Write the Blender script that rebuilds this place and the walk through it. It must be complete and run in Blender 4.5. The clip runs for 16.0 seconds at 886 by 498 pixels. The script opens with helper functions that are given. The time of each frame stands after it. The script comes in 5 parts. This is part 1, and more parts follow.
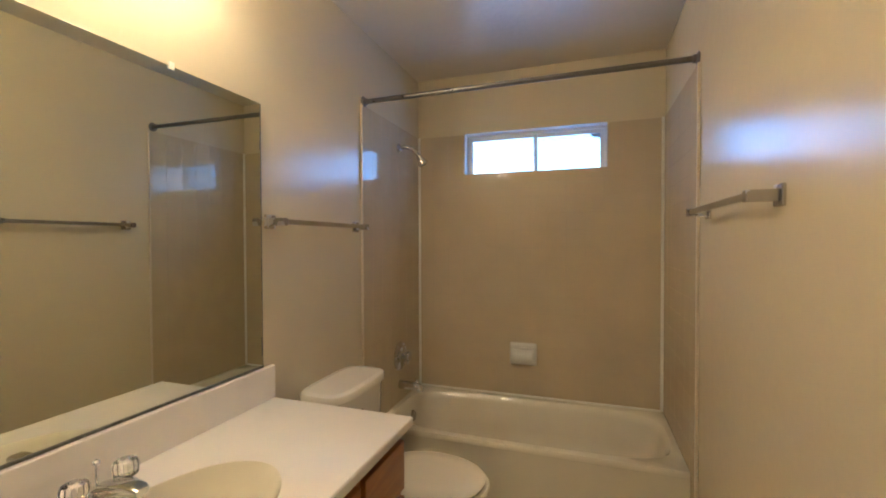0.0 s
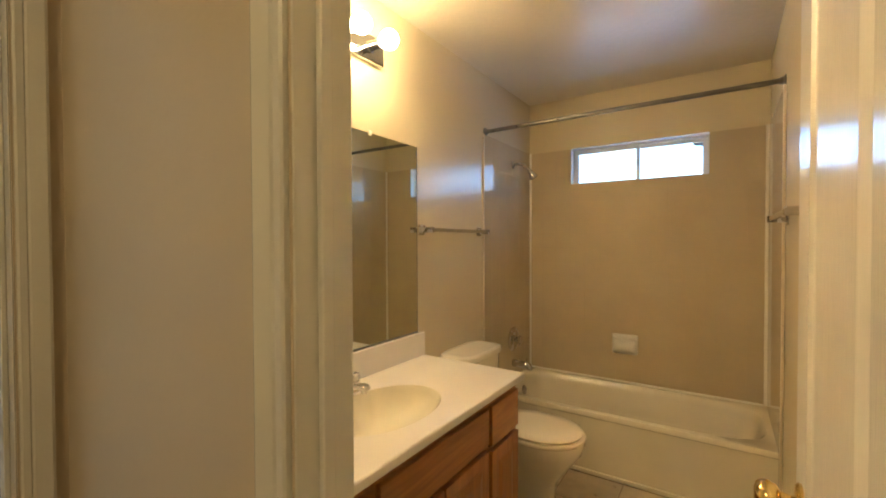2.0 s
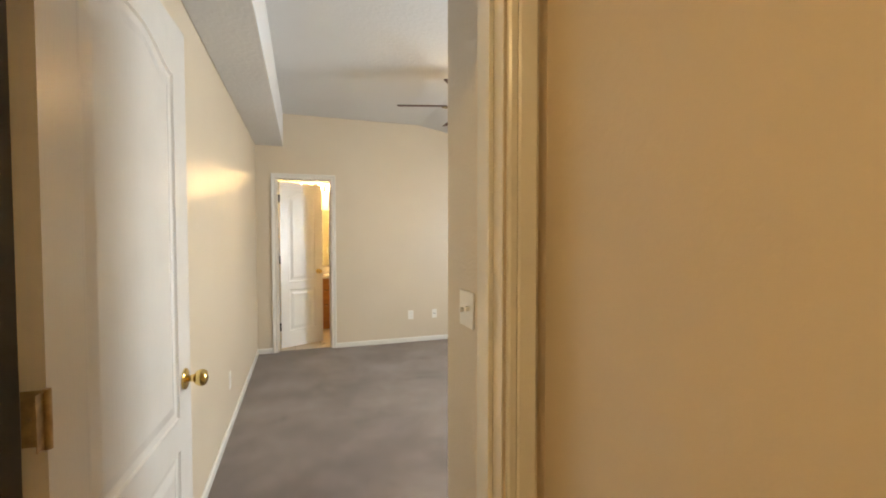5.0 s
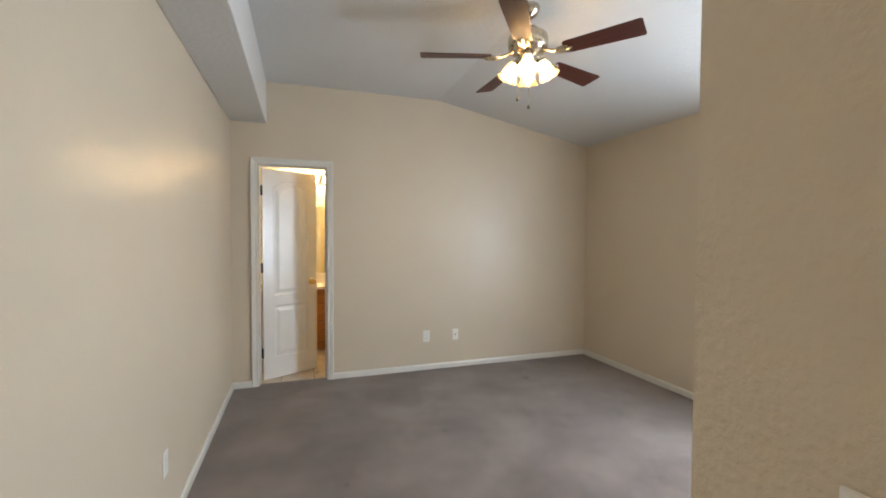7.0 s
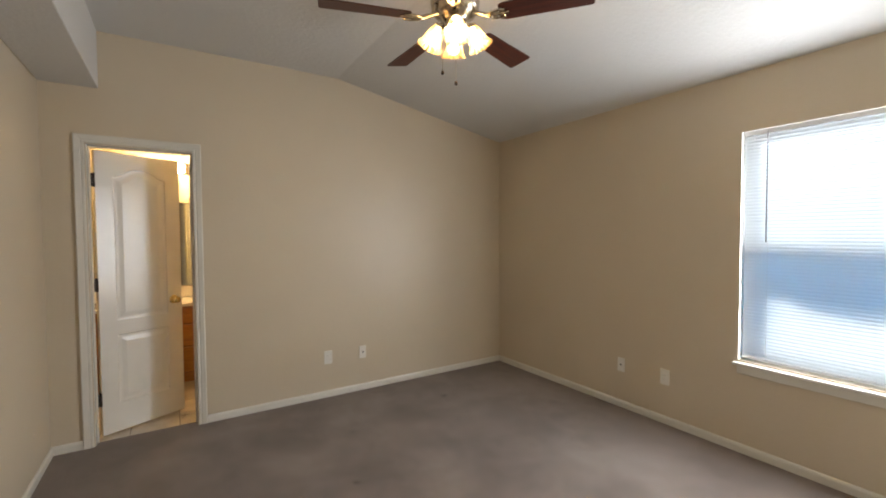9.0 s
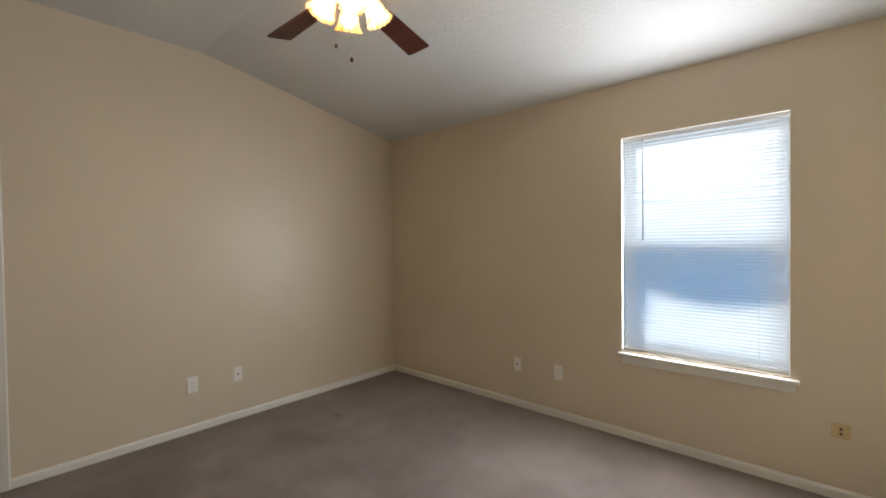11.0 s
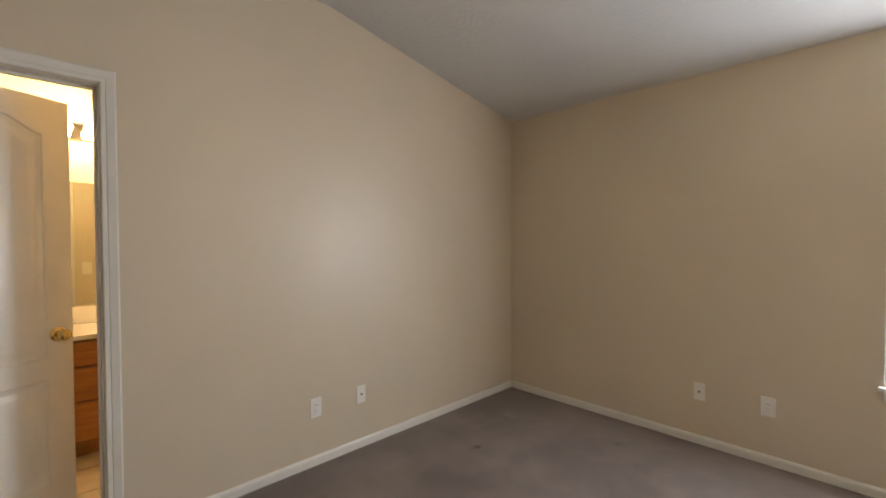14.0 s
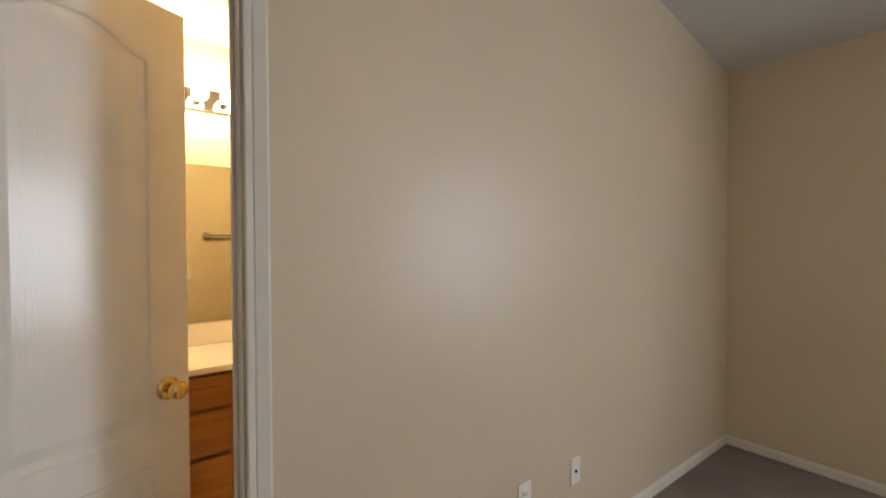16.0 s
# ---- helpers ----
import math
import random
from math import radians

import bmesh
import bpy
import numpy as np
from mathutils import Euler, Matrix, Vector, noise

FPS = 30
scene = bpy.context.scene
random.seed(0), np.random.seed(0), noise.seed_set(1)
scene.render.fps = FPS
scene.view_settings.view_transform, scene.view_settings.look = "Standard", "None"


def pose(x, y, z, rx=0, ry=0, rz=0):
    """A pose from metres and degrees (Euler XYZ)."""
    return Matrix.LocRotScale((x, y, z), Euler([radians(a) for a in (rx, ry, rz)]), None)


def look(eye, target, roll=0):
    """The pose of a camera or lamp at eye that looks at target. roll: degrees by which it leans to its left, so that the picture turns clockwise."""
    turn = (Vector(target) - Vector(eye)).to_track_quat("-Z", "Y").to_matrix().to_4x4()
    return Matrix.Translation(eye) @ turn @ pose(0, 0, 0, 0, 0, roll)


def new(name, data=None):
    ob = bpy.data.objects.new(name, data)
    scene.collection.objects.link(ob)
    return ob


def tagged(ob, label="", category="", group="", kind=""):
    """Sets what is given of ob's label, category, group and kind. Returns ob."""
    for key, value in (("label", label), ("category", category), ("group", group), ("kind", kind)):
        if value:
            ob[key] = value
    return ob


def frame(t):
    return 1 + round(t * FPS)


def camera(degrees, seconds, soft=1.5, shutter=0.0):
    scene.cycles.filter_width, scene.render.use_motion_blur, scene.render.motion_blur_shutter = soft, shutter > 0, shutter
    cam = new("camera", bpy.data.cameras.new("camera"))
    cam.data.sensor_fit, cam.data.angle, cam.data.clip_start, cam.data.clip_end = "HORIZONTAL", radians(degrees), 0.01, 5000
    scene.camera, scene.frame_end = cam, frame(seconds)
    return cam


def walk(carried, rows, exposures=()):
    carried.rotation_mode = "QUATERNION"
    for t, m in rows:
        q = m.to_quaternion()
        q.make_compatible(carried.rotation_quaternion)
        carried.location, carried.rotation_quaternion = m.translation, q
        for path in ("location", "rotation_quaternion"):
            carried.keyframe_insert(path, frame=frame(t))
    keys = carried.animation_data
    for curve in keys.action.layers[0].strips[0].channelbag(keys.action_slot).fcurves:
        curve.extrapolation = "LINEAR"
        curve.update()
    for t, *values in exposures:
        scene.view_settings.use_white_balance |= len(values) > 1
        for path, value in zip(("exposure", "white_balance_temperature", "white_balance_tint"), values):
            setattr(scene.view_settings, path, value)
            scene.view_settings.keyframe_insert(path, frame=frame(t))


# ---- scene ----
cam = camera(92.9, 16.0, soft=1.9)
# seconds, eye (x, y, z), yaw, pitch, roll in degrees
PATH = [
    (0.0, 1.097, 0.097, 1.348, 18.87, -1.00, -0.20),
    (0.5, 1.144, -0.070, 1.345, 19.49, -1.05, -0.22),
    (1.0, 1.242, -0.211, 1.355, 22.13, -1.12, -0.30),
    (1.5, 1.300, -0.314, 1.350, 26.70, -0.82, -0.14),
    (2.0, 1.296, -0.393, 1.361, 33.77, -0.98, -0.20),
    (2.5, 1.307, -0.471, 1.364, 42.72, -0.99, 0.13),
    (3.0, 1.297, -0.507, 1.376, 52.02, -1.33, 0.30),
    (3.5, 1.264, -0.504, 1.378, 59.93, -1.59, 0.13),
    (4.0, 1.163, -0.489, 1.370, 65.91, -1.69, -0.02),
    (4.5, 0.941, -0.508, 1.375, 69.56, -1.70, 0.08),
    (5.0, 0.691, -0.499, 1.370, 71.46, -1.82, -0.05),
    (5.2, 0.598, -0.484, 1.369, 71.74, -1.68, 0.16),
    (7.3, -0.491, -0.358, 1.386, 71.30, -1.72, 0.14),
    (7.5, -0.529, -0.321, 1.385, 70.86, -1.68, -0.35),
    (8.0, -0.644, -0.256, 1.385, 68.39, -1.52, -0.02),
    (8.5, -0.819, -0.275, 1.412, 63.47, -1.73, -0.22),
    (9.0, -0.939, -0.284, 1.421, 57.53, -2.00, -0.35),
    (9.5, -1.062, -0.270, 1.412, 51.12, -2.00, -0.30),
    (10.0, -1.121, -0.223, 1.403, 45.86, -1.75, -0.35),
    (10.2, -1.127, -0.199, 1.392, 44.68, -1.49, -0.58),
    (12.3, -1.406, -0.283, 1.357, 40.91, -1.17, -0.53),
    (12.5, -1.479, -0.313, 1.356, 41.09, -1.38, -0.55),
    (13.0, -1.695, -0.389, 1.351, 42.62, -1.37, -0.26),
    (13.5, -1.927, -0.405, 1.354, 44.24, -1.32, -0.24),
    (14.0, -2.224, -0.372, 1.356, 45.95, -1.22, -0.19),
    (14.5, -2.538, -0.389, 1.352, 47.78, -1.38, -0.30),
    (15.0, -2.860, -0.423, 1.347, 49.60, -1.37, -0.26),
    (15.5, -3.180, -0.382, 1.339, 51.74, -1.13, -0.21),
    (16.0, -3.460, -0.388, 1.340, 53.34, -0.97, -0.20),
]
EXPOSURES = [
    (0.0, 2.58, 5200, 9),
    (1.0, 2.25, 5300, 9),
    (1.5, 2.65, 6200, 6),
    (2.0, 2.75, 6500, 6),
    (3.0, 2.78, 6850, 9),
    (4.0, 3.0, 7200, 10),
    (5.0, 3.32, 7500, 14),
    (7.3, 2.88, 6500, 14),
    (9.0, 2.54, 7500, 17),
    (10.2, 2.42, 7250, 16),
    (13.0, 2.36, 7500, 20),
    (14.6, 2.75, 7050, 19),
    (16.0, 2.6, 7000, 19),
]
walk(cam, [(t, pose(x, y, z, 90 + p, -r, w)) for t, x, y, z, w, p, r in PATH], EXPOSURES)

# ---- world and daylight ----
SKY = 0.06
SUN_ELEVATION, SUN_AZIMUTH = 48.0, 205.0
world = bpy.data.worlds.new("world")
scene.world = world
world.use_nodes = True
wn = world.node_tree
sky = wn.nodes.new("ShaderNodeTexSky")
sky.sky_type = "NISHITA"
sky.sun_disc = False
sky.dust_density, sky.ozone_density = 0.1, 4.0
sky.sun_elevation = radians(SUN_ELEVATION)
sky.sun_rotation = radians(SUN_AZIMUTH)
wn.links.new(sky.outputs[0], wn.nodes["Background"].inputs[0])
wn.nodes["Background"].inputs[1].default_value = SKY
sun = bpy.data.lights.new("sun", "SUN")
sun.energy, sun.angle, sun.color = 3.0, radians(0.5), (1.0, 0.95, 0.88)
sun_dir = Vector((math.sin(radians(SUN_AZIMUTH)) * math.cos(radians(SUN_ELEVATION)),
                  math.cos(radians(SUN_AZIMUTH)) * math.cos(radians(SUN_ELEVATION)), math.sin(radians(SUN_ELEVATION))))
sun_ob = new("sun", sun)
sun_ob.matrix_world = look(tuple(sun_dir * 30), (0, 0, 0))

BULB = 18.0       # bathroom globe bulbs
ENS_BULB = 17.5   # globe bulbs of the far bathroom
FAN_BULB = 19.0   # fan light bulbs
HALL_LAMP = 15.5  # hall ceiling lamp
WARM = (1.0, 0.72, 0.38)
HALL_WARM = (1.0, 0.74, 0.38)


def window_daylight(name, x0, x1, z0, z1, y, watts, color):
    """The sky's light in a window's opening."""
    a = bpy.data.lights.new(name, "AREA")
    a.shape, a.size, a.size_y, a.energy, a.color = "RECTANGLE", x1 - x0, z1 - z0, watts, color
    o = new(name, a)
    o.matrix_world = look(((x0 + x1) / 2, y, (z0 + z1) / 2), ((x0 + x1) / 2, y - 1, (z0 + z1) / 2))


window_daylight("daylight_bedroom_window", -2.19, -1.30, 0.61, 2.04, 2.783, 10.5, (0.76, 0.88, 1.0))
window_daylight("daylight_behind_bedroom_blind", -2.19, -1.30, 0.61, 2.04, 2.945, 4.5, (0.60, 0.81, 1.0))
window_daylight("daylight_bathroom_window", 0.34, 1.20, 1.80, 2.05, 2.93, 0.5, (0.18, 0.45, 1.0))

# ---- materials ----
def nodes_of(name):
    m = bpy.data.materials.new(name)
    m.use_nodes = True
    return m, m.node_tree, m.node_tree.nodes["Principled BSDF"]


def mat(name, color, rough=0.5, metal=0.0, vary=0.06, scale=3.0, bump=0.0, bump_scale=120.0, coat=0.0, spec=0.5,
        rough_vary=0.08, two=None, random_vary=0.0, bump_detail=3.0):
    """A surface with two scales of variation: broad mottling of colour and gloss, and fine relief."""
    m, t, b = nodes_of(name)
    n, l = t.nodes, t.links
    geo = n.new("ShaderNodeNewGeometry")
    broad = n.new("ShaderNodeTexNoise")
    broad.inputs["Scale"].default_value, broad.inputs["Detail"].default_value = scale, 5
    l.new(geo.outputs["Position"], broad.inputs["Vector"])
    ramp = n.new("ShaderNodeValToRGB")
    dark = two or tuple(c * (1 - vary) for c in color)
    light = color if two else tuple(min(1, c * (1 + vary)) for c in color)
    ramp.color_ramp.elements[0].position, ramp.color_ramp.elements[1].position = 0.33, 0.67
    ramp.color_ramp.elements[0].color, ramp.color_ramp.elements[1].color = (*dark, 1), (*light, 1)
    l.new(broad.outputs["Fac"], ramp.inputs[0])
    out = ramp.outputs[0]
    if random_vary:
        info = n.new("ShaderNodeObjectInfo")
        hsv = n.new("ShaderNodeHueSaturation")
        mr = n.new("ShaderNodeMapRange")
        mr.inputs["To Min"].default_value, mr.inputs["To Max"].default_value = 1 - random_vary, 1 + random_vary
        l.new(info.outputs["Random"], mr.inputs["Value"])
        l.new(mr.outputs[0], hsv.inputs["Value"])
        l.new(out, hsv.inputs["Color"])
        out = hsv.outputs[0]
    l.new(out, b.inputs["Base Color"])
    rr = n.new("ShaderNodeMapRange")
    rr.inputs["To Min"].default_value, rr.inputs["To Max"].default_value = max(0.0, rough - rough_vary), min(1, rough + rough_vary)
    l.new(broad.outputs["Fac"], rr.inputs["Value"])
    l.new(rr.outputs[0], b.inputs["Roughness"])
    b.inputs["Metallic"].default_value = metal
    b.inputs["Specular IOR Level"].default_value = spec
    b.inputs["Coat Weight"].default_value = coat
    b.inputs["Coat Roughness"].default_value = 0.12
    if bump:
        fine = n.new("ShaderNodeTexNoise")
        fine.inputs["Scale"].default_value, fine.inputs["Detail"].default_value = bump_scale, bump_detail
        l.new(geo.outputs["Position"], fine.inputs["Vector"])
        bp = n.new("ShaderNodeBump")
        bp.inputs["Strength"].default_value, bp.inputs["Distance"].default_value = 1.0, bump
        l.new(fine.outputs["Fac"], bp.inputs["Height"])
        l.new(bp.outputs[0], b.inputs["Normal"])
    return m


def wall_paint(name, color, rough, relief=0.00015, size=38.0, lo=0.44, hi=0.60):
    """Knockdown-textured drywall under satin paint."""
    m, t, b = nodes_of(name)
    n, l = t.nodes, t.links
    geo = n.new("ShaderNodeNewGeometry")
    broad = n.new("ShaderNodeTexNoise")
    broad.inputs["Scale"].default_value, broad.inputs["Detail"].default_value = 1.1, 4
    spots = n.new("ShaderNodeTexNoise")
    spots.inputs["Scale"].default_value, spots.inputs["Detail"].default_value = size, 4
    fine = n.new("ShaderNodeTexNoise")
    fine.inputs["Scale"].default_value, fine.inputs["Detail"].default_value = size * 7, 2
    for x in (broad, spots, fine):
        l.new(geo.outputs["Position"], x.inputs["Vector"])
    ramp = n.new("ShaderNodeValToRGB")
    ramp.color_ramp.elements[0].position, ramp.color_ramp.elements[1].position = 0.3, 0.7
    ramp.color_ramp.elements[0].color = (*[c * 0.955 for c in color], 1)
    ramp.color_ramp.elements[1].color = (*[c * 1.03 for c in color], 1)
    l.new(broad.outputs["Fac"], ramp.inputs[0])
    l.new(ramp.outputs[0], b.inputs["Base Color"])
    flat = n.new("ShaderNodeMapRange")
    flat.interpolation_type = "SMOOTHSTEP"
    flat.inputs["From Min"].default_value, flat.inputs["From Max"].default_value = lo, hi
    l.new(spots.outputs["Fac"], flat.inputs["Value"])
    add = n.new("ShaderNodeMath")
    add.operation = "MULTIPLY_ADD"
    add.inputs[1].default_value = 0.12
    l.new(fine.outputs["Fac"], add.inputs[0])
    l.new(flat.outputs[0], add.inputs[2])
    bp = n.new("ShaderNodeBump")
    bp.inputs["Strength"].default_value, bp.inputs["Distance"].default_value = 1.0, relief
    l.new(add.outputs[0], bp.inputs["Height"])
    l.new(bp.outputs[0], b.inputs["Normal"])
    rr = n.new("ShaderNodeMapRange")
    rr.inputs["To Min"].default_value, rr.inputs["To Max"].default_value = rough, rough + 0.03
    l.new(spots.outputs["Fac"], rr.inputs["Value"])
    l.new(rr.outputs[0], b.inputs["Roughness"])
    return m


def grained_paint(name, color, rough):
    """Gloss paint over a moulded skin with an upright embossed wood grain."""
    m, t, b = nodes_of(name)
    n, l = t.nodes, t.links
    geo = n.new("ShaderNodeNewGeometry")
    mp = n.new("ShaderNodeMapping")
    mp.inputs["Scale"].default_value = (1.0, 1.0, 0.07)
    l.new(geo.outputs["Position"], mp.inputs["Vector"])
    grain = n.new("ShaderNodeTexNoise")
    grain.inputs["Scale"].default_value, grain.inputs["Detail"].default_value, grain.inputs["Distortion"].default_value = 190, 4, 0.4
    l.new(mp.outputs[0], grain.inputs["Vector"])
    broad = n.new("ShaderNodeTexNoise")
    broad.inputs["Scale"].default_value, broad.inputs["Detail"].default_value = 5, 4
    l.new(geo.outputs["Position"], broad.inputs["Vector"])
    ramp = n.new("ShaderNodeValToRGB")
    ramp.color_ramp.elements[0].position, ramp.color_ramp.elements[1].position = 0.33, 0.67
    ramp.color_ramp.elements[0].color = (*[c * 0.965 for c in color], 1)
    ramp.color_ramp.elements[1].color = (*[c * 1.02 for c in color], 1)
    l.new(broad.outputs["Fac"], ramp.inputs[0])
    l.new(ramp.outputs[0], b.inputs["Base Color"])
    rr = n.new("ShaderNodeMapRange")
    rr.inputs["To Min"].default_value, rr.inputs["To Max"].default_value = rough - 0.03, rough + 0.06
    l.new(broad.outputs["Fac"], rr.inputs["Value"])
    l.new(rr.outputs[0], b.inputs["Roughness"])
    add = n.new("ShaderNodeMath")
    add.operation = "MULTIPLY_ADD"
    add.inputs[1].default_value = 2.5
    l.new(broad.outputs["Fac"], add.inputs[0])
    l.new(grain.outputs["Fac"], add.inputs[2])
    bp = n.new("ShaderNodeBump")
    bp.inputs["Strength"].default_value, bp.inputs["Distance"].default_value = 1.0, 0.0004
    l.new(add.outputs[0], bp.inputs["Height"])
    l.new(bp.outputs[0], b.inputs["Normal"])
    return m


def carpet_material():
    m, t, b = nodes_of("carpet")
    n, l = t.nodes, t.links
    geo = n.new("ShaderNodeNewGeometry")
    worn = n.new("ShaderNodeTexNoise")
    worn.inputs["Scale"].default_value, worn.inputs["Detail"].default_value, worn.inputs["Distortion"].default_value = 1.7, 5, 0.15
    tuft = n.new("ShaderNodeTexNoise")
    tuft.inputs["Scale"].default_value, tuft.inputs["Detail"].default_value = 260, 3
    nap = n.new("ShaderNodeTexNoise")
    nap.inputs["Scale"].default_value, nap.inputs["Detail"].default_value = 9, 6
    specks = n.new("ShaderNodeTexNoise")
    specks.inputs["Scale"].default_value, specks.inputs["Detail"].default_value = 4.3, 2
    for x in (worn, tuft, nap, specks):
        l.new(geo.outputs["Position"], x.inputs["Vector"])
    ramp = n.new("ShaderNodeValToRGB")
    e = ramp.color_ramp.elements
    e[0].position, e[0].color = 0.34, (0.146, 0.110, 0.091, 1)
    e[1].position, e[1].color = 0.66, (0.246, 0.196, 0.170, 1)
    mid = e.new(0.5)
    mid.color = (0.195, 0.152, 0.130, 1)
    l.new(worn.outputs["Fac"], ramp.inputs[0])
    mix = n.new("ShaderNodeMix")
    mix.data_type, mix.blend_type = "RGBA", "MULTIPLY"
    mix.inputs["Factor"].default_value = 1.0
    tone = n.new("ShaderNodeMapRange")
    tone.inputs["To Min"].default_value, tone.inputs["To Max"].default_value = 0.66, 1.30
    add = n.new("ShaderNodeMath")
    add.operation = "MULTIPLY_ADD"
    add.inputs[1].default_value = 0.55
    half = n.new("ShaderNodeMath")
    half.operation = "MULTIPLY"
    half.inputs[1].default_value = 0.45
    l.new(nap.outputs["Fac"], half.inputs[0])
    l.new(tuft.outputs["Fac"], add.inputs[0])
    l.new(half.outputs[0], add.inputs[2])
    l.new(add.outputs[0], tone.inputs["Value"])
    l.new(ramp.outputs[0], mix.inputs[6])
    l.new(tone.outputs[0], mix.inputs[7])
    spot = n.new("ShaderNodeMapRange")
    spot.inputs["From Min"].default_value, spot.inputs["From Max"].default_value = 0.735, 0.76
    l.new(specks.outputs["Fac"], spot.inputs["Value"])
    stain = n.new("ShaderNodeMix")
    stain.data_type = "RGBA"
    stain.inputs[7].default_value = (0.085, 0.06, 0.05, 1)
    l.new(spot.outputs[0], stain.inputs["Factor"])
    l.new(mix.outputs[2], stain.inputs[6])
    l.new(stain.outputs[2], b.inputs["Base Color"])
    b.inputs["Roughness"].default_value = 0.95
    b.inputs["Specular IOR Level"].default_value = 0.15
    b.inputs["Sheen Weight"].default_value = 0.25
    bp = n.new("ShaderNodeBump")
    bp.inputs["Strength"].default_value, bp.inputs["Distance"].default_value = 1.0, 0.006
    l.new(add.outputs[0], bp.inputs["Height"])
    l.new(bp.outputs[0], b.inputs["Normal"])
    return m


def wood(name, dark, light, rough=0.35, axis=2, coat=0.3, stretch=14.0):
    """Straight-grained wood; the grain runs along the axis."""
    m, t, b = nodes_of(name)
    n, l = t.nodes, t.links
    co = n.new("ShaderNodeTexCoord")
    mp = n.new("ShaderNodeMapping")
    s = [stretch] * 3
    s[axis] = 1.0
    mp.inputs["Scale"].default_value = s
    l.new(co.outputs["Object"], mp.inputs["Vector"])
    g = n.new("ShaderNodeTexNoise")
    g.inputs["Scale"].default_value, g.inputs["Detail"].default_value, g.inputs["Distortion"].default_value = 3.2, 7, 0.8
    l.new(mp.outputs[0], g.inputs["Vector"])
    pores = n.new("ShaderNodeTexNoise")
    pores.inputs["Scale"].default_value, pores.inputs["Detail"].default_value = 22, 3
    l.new(mp.outputs[0], pores.inputs["Vector"])
    ramp = n.new("ShaderNodeValToRGB")
    ramp.color_ramp.elements[0].position, ramp.color_ramp.elements[1].position = 0.32, 0.68
    ramp.color_ramp.elements[0].color, ramp.color_ramp.elements[1].color = (*dark, 1), (*light, 1)
    l.new(g.outputs["Fac"], ramp.inputs[0])
    l.new(ramp.outputs[0], b.inputs["Base Color"])
    b.inputs["Roughness"].default_value = rough
    b.inputs["Coat Weight"].default_value, b.inputs["Coat Roughness"].default_value = coat, 0.2
    bp = n.new("ShaderNodeBump")
    bp.inputs["Strength"].default_value, bp.inputs["Distance"].default_value = 0.6, 0.0006
    l.new(pores.outputs["Fac"], bp.inputs["Height"])
    l.new(bp.outputs[0], b.inputs["Normal"])
    return m


def glow(name, color, strength):
    m, t, b = nodes_of(name)
    b.inputs["Base Color"].default_value = (0.9, 0.88, 0.82, 1)
    b.inputs["Roughness"].default_value = 0.2
    b.inputs["Emission Color"].default_value = (*color, 1)
    b.inputs["Emission Strength"].default_value = strength
    return m


def see_through(name, color, opacity, rough=0.3, translucent=0.0, tint=(1, 1, 1)):
    """Partly transparent sheet (insect screen) or translucent sheet (blind slat, lamp shade)."""
    m, t, b = nodes_of(name)
    n, l = t.nodes, t.links
    b.inputs["Base Color"].default_value, b.inputs["Roughness"].default_value = (*color, 1), rough
    out = b.outputs[0]
    if translucent:
        tr = n.new("ShaderNodeBsdfTranslucent")
        tr.inputs[0].default_value = (*color, 1)
        mx = n.new("ShaderNodeMixShader")
        mx.inputs[0].default_value = translucent
        l.new(out, mx.inputs[1])
        l.new(tr.outputs[0], mx.inputs[2])
        out = mx.outputs[0]
    if opacity < 1:
        tp = n.new("ShaderNodeBsdfTransparent")
        tp.inputs[0].default_value = (*tint, 1)
        mx = n.new("ShaderNodeMixShader")
        mx.inputs[0].default_value = opacity
        l.new(tp.outputs[0], mx.inputs[1])
        l.new(out, mx.inputs[2])
        out = mx.outputs[0]
    l.new(out, n["Material Output"].inputs[0])
    return m


def glass(name, tint=(0.95, 0.98, 0.97), rough=0.0):
    m, t, b = nodes_of(name)
    b.inputs["Base Color"].default_value = (*tint, 1)
    b.inputs["Roughness"].default_value = rough
    b.inputs["Transmission Weight"].default_value = 1.0
    b.inputs["IOR"].default_value = 1.45
    return m


WALL = wall_paint("beige satin wall paint", (0.62, 0.53, 0.405), 0.37)
WALL_ROUGH = wall_paint("beige heavily textured wall paint", (0.62, 0.535, 0.415), 0.36, 0.0008, 85.0, 0.35, 0.70)
WALL_BATH = wall_paint("beige semigloss wall paint", (0.68, 0.60, 0.425), 0.21, 0.0004, 20.0, 0.2, 0.8)
# paler than WALL_BATH to add bounce light in the far bathroom
WALL_ENS = wall_paint("cream semigloss wall paint lightened for bounce", (0.74, 0.665, 0.48), 0.24, 0.0004, 20.0, 0.2, 0.8)
CEIL_BATH = wall_paint("cream semigloss ceiling paint", (0.70, 0.635, 0.51), 0.27, 0.0005, 30.0)
CEIL = wall_paint("white flat ceiling paint", (0.63, 0.63, 0.62), 0.6, 0.0007, 34.0)
TRIM = mat("white gloss trim paint", (0.72, 0.70, 0.64), 0.22, vary=0.03, bump=0.0003, bump_scale=60, rough_vary=0.05)
DOOR = grained_paint("white gloss door paint on embossed grain", (0.78, 0.76, 0.71), 0.19)
CARPET = carpet_material()
TILE = mat("tan glazed wall tile", (0.57, 0.48, 0.335), 0.08, vary=0.05, random_vary=0.006, bump=0.0002, bump_scale=14, rough_vary=0.04)
GROUT = mat("tan grout", (0.57, 0.48, 0.335), 0.25, vary=0.08, bump=0.0006, bump_scale=300)
EDGE_CREAM = mat("cream tile edge trim", (0.68, 0.60, 0.46), 0.3, vary=0.04)
